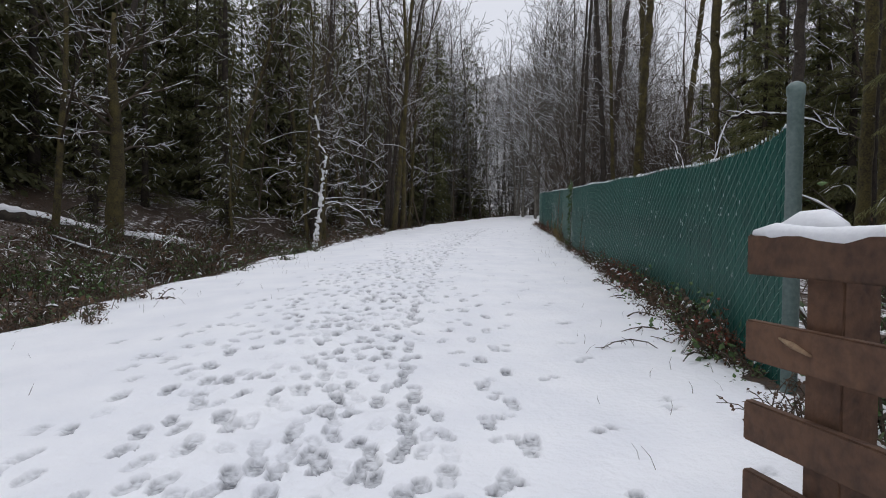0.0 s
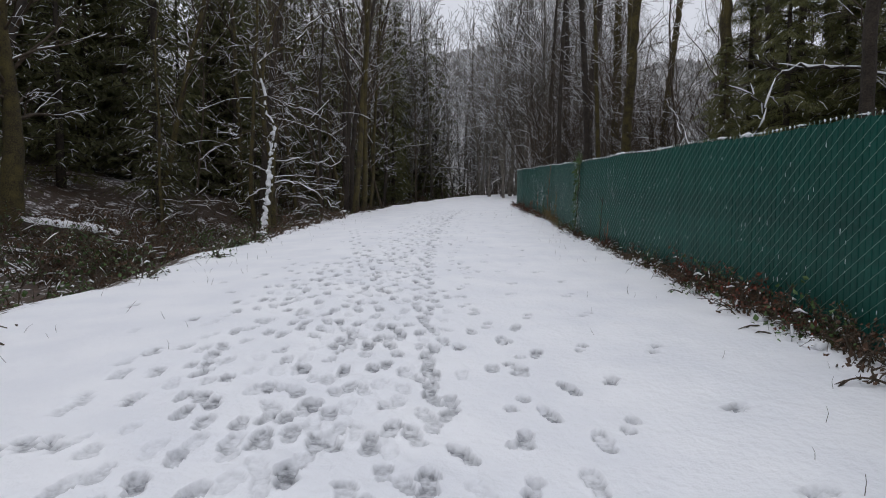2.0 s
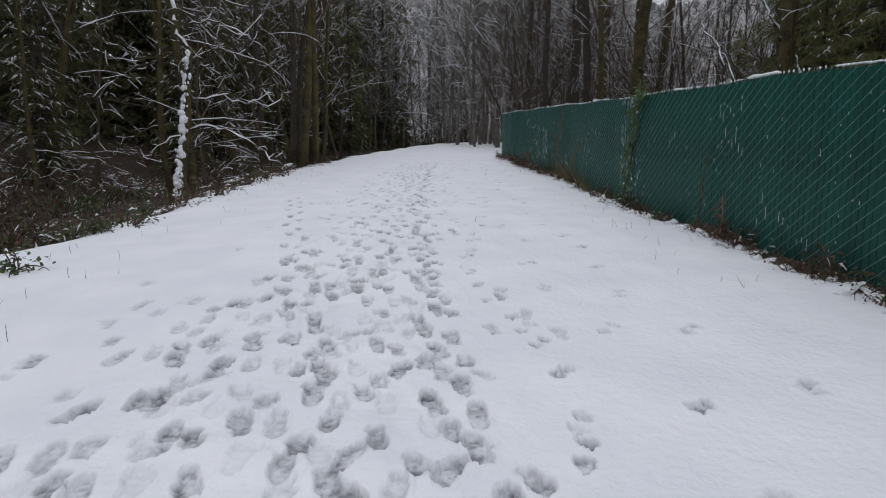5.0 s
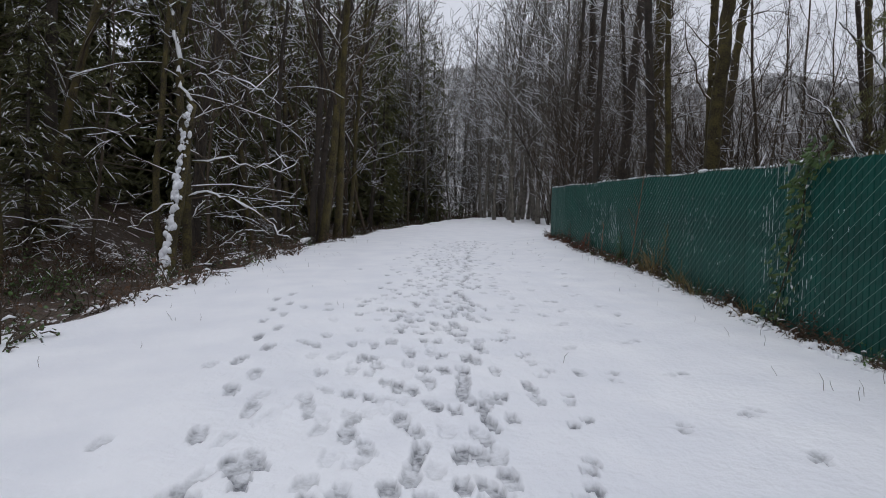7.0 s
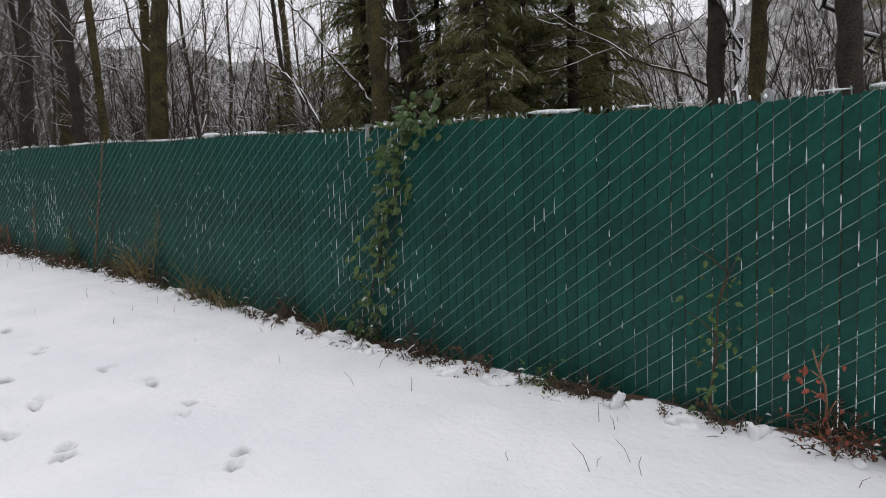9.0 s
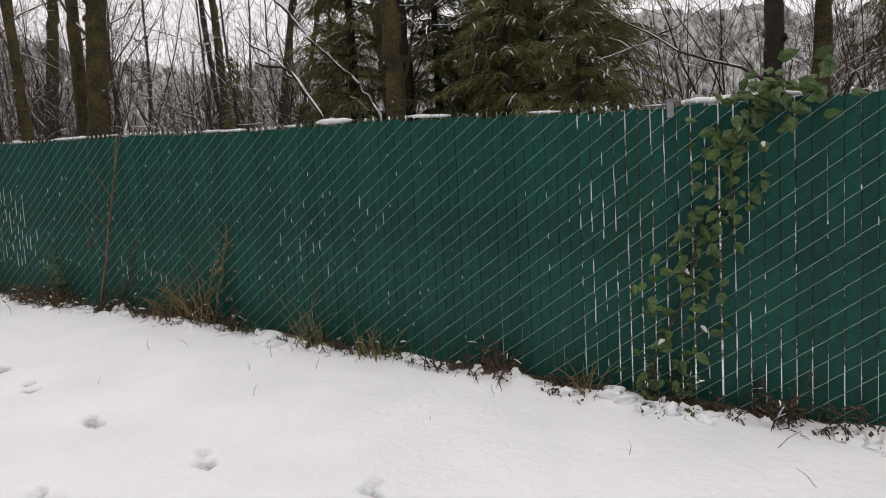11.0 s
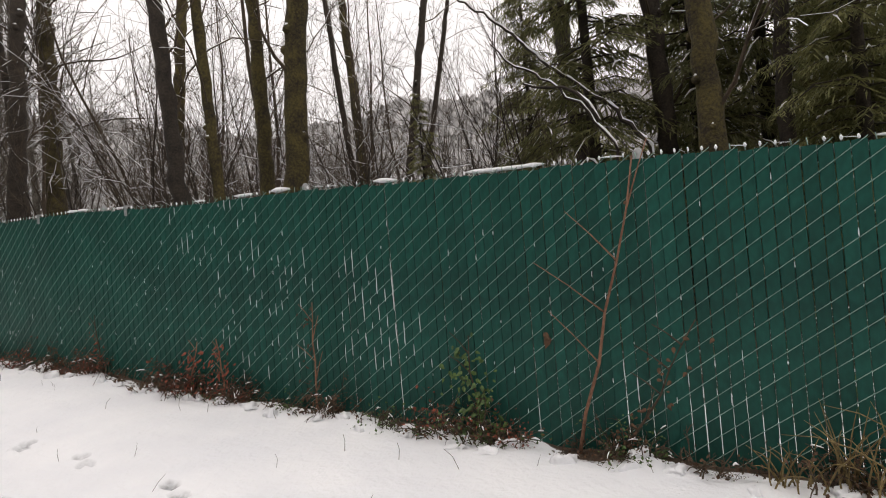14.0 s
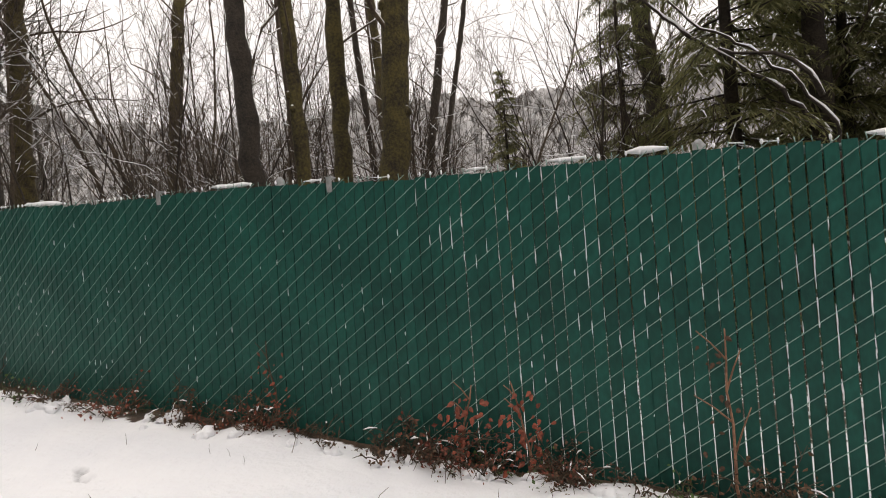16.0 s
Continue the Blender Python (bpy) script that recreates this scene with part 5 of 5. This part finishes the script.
# dry grass bunches
def grass_bunch(x, y, n, h, seed):
    r = random.Random(seed)
    root = tagged(new("dry_grass"), "bunch of dry yellow grass at the fence foot", "grass", "dry grass by the fence")
    V, F = [], []
    for _ in range(n):
        p = Vector((x + r.gauss(0, 0.04), y + r.gauss(0, 0.06), gz(x, y) - 0.03))
        d = Vector((r.gauss(-0.15, 0.2), r.gauss(0, 0.24), 1)).normalized()
        pts = [p.copy()]
        for k in range(5):
            p = p + d * h * r.uniform(0.15, 0.25)
            d = (d + Vector((-0.05, r.gauss(0, 0.1), -0.22))).normalized()
            pts.append(p.copy())
        tube(V, F, pts, [0.005, 0.006, 0.005, 0.004, 0.003, 0.0015], 3, False)
    child("grass_tuft", mesh_of("grass_tuft", V, F, GRASS), root)["kind"] = "stuff"


for k, (y, n, h) in enumerate(((22.1, 13, 0.5), (21.9, 12, 0.5), (21.75, 9, 0.8), (20.5, 14, 0.38), (20.55, 6, 0.6), (19.85, 14, 0.34), (22.3, 18, 0.3), (18.3, 8, 0.3))):
    grass_bunch(float(fence_x(y)) - 0.18, y, n, h, 300 + k)

# snow clods along the fence foot
clod = []
for k in range(3):
    r = random.Random(400 + k)
    bm = bmesh.new()
    bmesh.ops.create_icosphere(bm, subdivisions=3, radius=0.1)
    for v in bm.verts:
        v.co *= 1 + 0.75 * noise.noise(v.co * 14 + Vector((k * 9, 0, 0))) + 0.4 * noise.noise(v.co * 38)
        v.co.z *= 0.6
    me = bpy.data.meshes.new("snow_clod")
    bm.to_mesh(me)
    bm.free()
    me.materials.append(SNOW)
    me.polygons.foreach_set("use_smooth", [True] * len(me.polygons))
    clod.append(tagged(new("snow_clod", me), "lumpy clod of white snow at the fence foot", "snow clod", "snow clods along the fence"))
spots = []
y = 6.0
while y < 31.5:
    y += tr.uniform(0.02, 0.5) if tr.random() < 0.6 else tr.uniform(0.01, 0.06)
    x = float(fence_x(y)) - tr.uniform(0.12, 0.36)
    spots.append((tr.randint(0, 2), Matrix.Translation((x, y, gz(x, y) - 0.005)) @ Matrix.Rotation(tr.uniform(0, 6), 4, "Z") @ Matrix.Diagonal((tr.uniform(0.2, 0.8), tr.uniform(0.2, 0.8), tr.uniform(0.4, 1.0), 1))))
spread_copies(clod, spots)

# stray stalks standing in the snow
stalks = []
for k in range(3):
    r = random.Random(500 + k)
    V, F = [], []
    for _ in range(1):
        p = Vector((0, 0, -0.02))
        e = Vector((r.gauss(0, 0.35), r.gauss(0, 0.3), 1)).normalized() * r.uniform(0.07, 0.20)
        tube(V, F, [p, p + e * 0.6, p + e + Vector((0.02, 0, -0.01))], [0.002, 0.0016, 0.001], 3, False)
    stalks.append(tagged(new("dry_stalk", mesh_of("dry_stalk", V, F, TWIG)), "thin dry stalk poking out of the snow", "stalk", "stalks in the snow"))
spots = []
for i in range(190):
    y = tr.uniform(3, 30)
    if tr.random() < 0.5:
        x = float(fence_x(y)) - 0.3 - abs(tr.gauss(0, 0.8))
    else:
        x = float(edge_x(y)) + abs(tr.gauss(0, 1.0)) + 0.1
    spots.append((i, stand(x, y, tr.uniform(0, 6.28), tr.uniform(0.6, 1.3))))
spread_copies(stalks, spots)

# arched bramble cane lying out on the snow
cane = tagged(new("bramble_cane"), "arched dead bramble cane lying on the snow", "twig")
V, F = [], []
c0 = Vector((1.55, 5.55, gz(1.55, 5.55)))
pts = [c0 + Vector((dx, dy, dz)) for dx, dy, dz in ((0, 0, 0.01), (0.13, 0.05, 0.06), (0.28, 0.06, 0.085), (0.42, 0.0, 0.07), (0.52, -0.12, 0.0))]
tube(V, F, pts, [0.004, 0.005, 0.006, 0.005, 0.003], 4)
cr = random.Random(2)
for i in range(22):
    k = cr.randint(0, 2)
    p = pts[k].lerp(pts[k + 1], cr.random())
    tube(V, F, [p, p + Vector((cr.gauss(0, 0.02), cr.gauss(0, 0.02), cr.uniform(-0.04, 0.02)))], [0.003, 0.002], 3)
tube(V, F, [pts[2], pts[2] + Vector((0.03, -0.02, -0.06))], [0.004, 0.003], 3)
child("cane", mesh_of("cane", V, F, TWIG), cane)

# ---- timber rail fence beside the start ----
rail_fence = tagged(new("rail_fence"), "brown stained timber rail fence with a snow cap", "fence")
o = Vector((1.175, 2.31, 0))
u = Vector((0.21, -0.98, 0)).normalized()
n = Vector((-u.y, u.x, 0))


def beam(name, lo, hi, material, parent, bevel=0.006):
    """A bevelled timber; the lengths run along u, across n and up."""
    bm = bmesh.new()
    bmesh.ops.create_cube(bm, size=1)
    for v in bm.verts:
        f = v.co + Vector((0.5, 0.5, 0.5))
        a, b, c = (lo[i] + (hi[i] - lo[i]) * f[i] for i in range(3))
        v.co = o + u * a + n * b + Vector((0, 0, c))
    bmesh.ops.bevel(bm, geom=bm.edges[:], offset=bevel, segments=2, affect="EDGES")
    me = bpy.data.meshes.new(name)
    bm.to_mesh(me)
    bm.free()
    me.materials.append(material)
    return child(name, me, parent)


tops = (1.55, 1.25, 0.965, 0.72)
for k, zt in enumerate(tops):
    beam("rail", (0.0, -0.02, zt - 0.14), (1.9, 0.02, zt), RAILWOOD, rail_fence)
beam("post", (0.22, 0.021, gz(1.3, 2.2) - 0.2), (0.36, 0.16, 1.54), RAILWOOD, rail_fence)
beam("post", (1.72, 0.021, gz(1.5, 0.5) - 0.2), (1.86, 0.16, 1.54), RAILWOOD, rail_fence)
V, F = [], []
sp = [o + u * (0.02 + 1.86 * i / 20) + Vector((0, 0, 1.552 + 0.008 * math.sin(i * 1.3))) for i in range(21)]
tube(V, F, sp, [0.016] + [0.026 + 0.004 * math.sin(i * 2.1) for i in range(1, 20)] + [0.016], 8)
tube(V, F, [o + u * 0.1 + n * 0.03 + Vector((0, 0, 1.565)), o + u * 0.17 + n * 0.05 + Vector((0, 0, 1.585)), o + u * 0.24 + n * 0.07 + Vector((0, 0, 1.588)), o + u * 0.31 + n * 0.07 + Vector((0, 0, 1.57))], [0.02, 0.042, 0.045, 0.02], 9)
child("snow_cap", mesh_of("snow_cap", V, F, SNOW), rail_fence, "smooth cap of white snow")
V, F = [], []
tube(V, F, [o + u * 0.16 - n * 0.0215 + Vector((0, 0, 1.21)), o + u * 0.22 - n * 0.0225 + Vector((0, 0, 1.195)), o + u * 0.29 - n * 0.0215 + Vector((0, 0, 1.175))], [0.004, 0.012, 0.004], 8)
child("worn_patch", mesh_of("worn_patch", V, F, BAREWOOD), rail_fence, "worn pale bare patch")

# a dead leaf caught on the fence
V, F = [], []
leaf_shape(V, F, fence_point(23.6, 0.72, 0.022), Vector((-0.1, 0.3, -0.95)).normalized(), Vector((0.0, 0.95, 0.3)).normalized(), 0.075)
leaf_shape(V, F, fence_point(23.63, 0.74, 0.03), Vector((-0.3, -0.6, -0.7)).normalized(), Vector((0.0, 0.8, -0.6)).normalized(), 0.06)
tagged(new("dead_leaf", mesh_of("dead_leaf", V, F, DEADLEAF, False)), "curled dark dead leaf caught on the fence wire", "leaf")
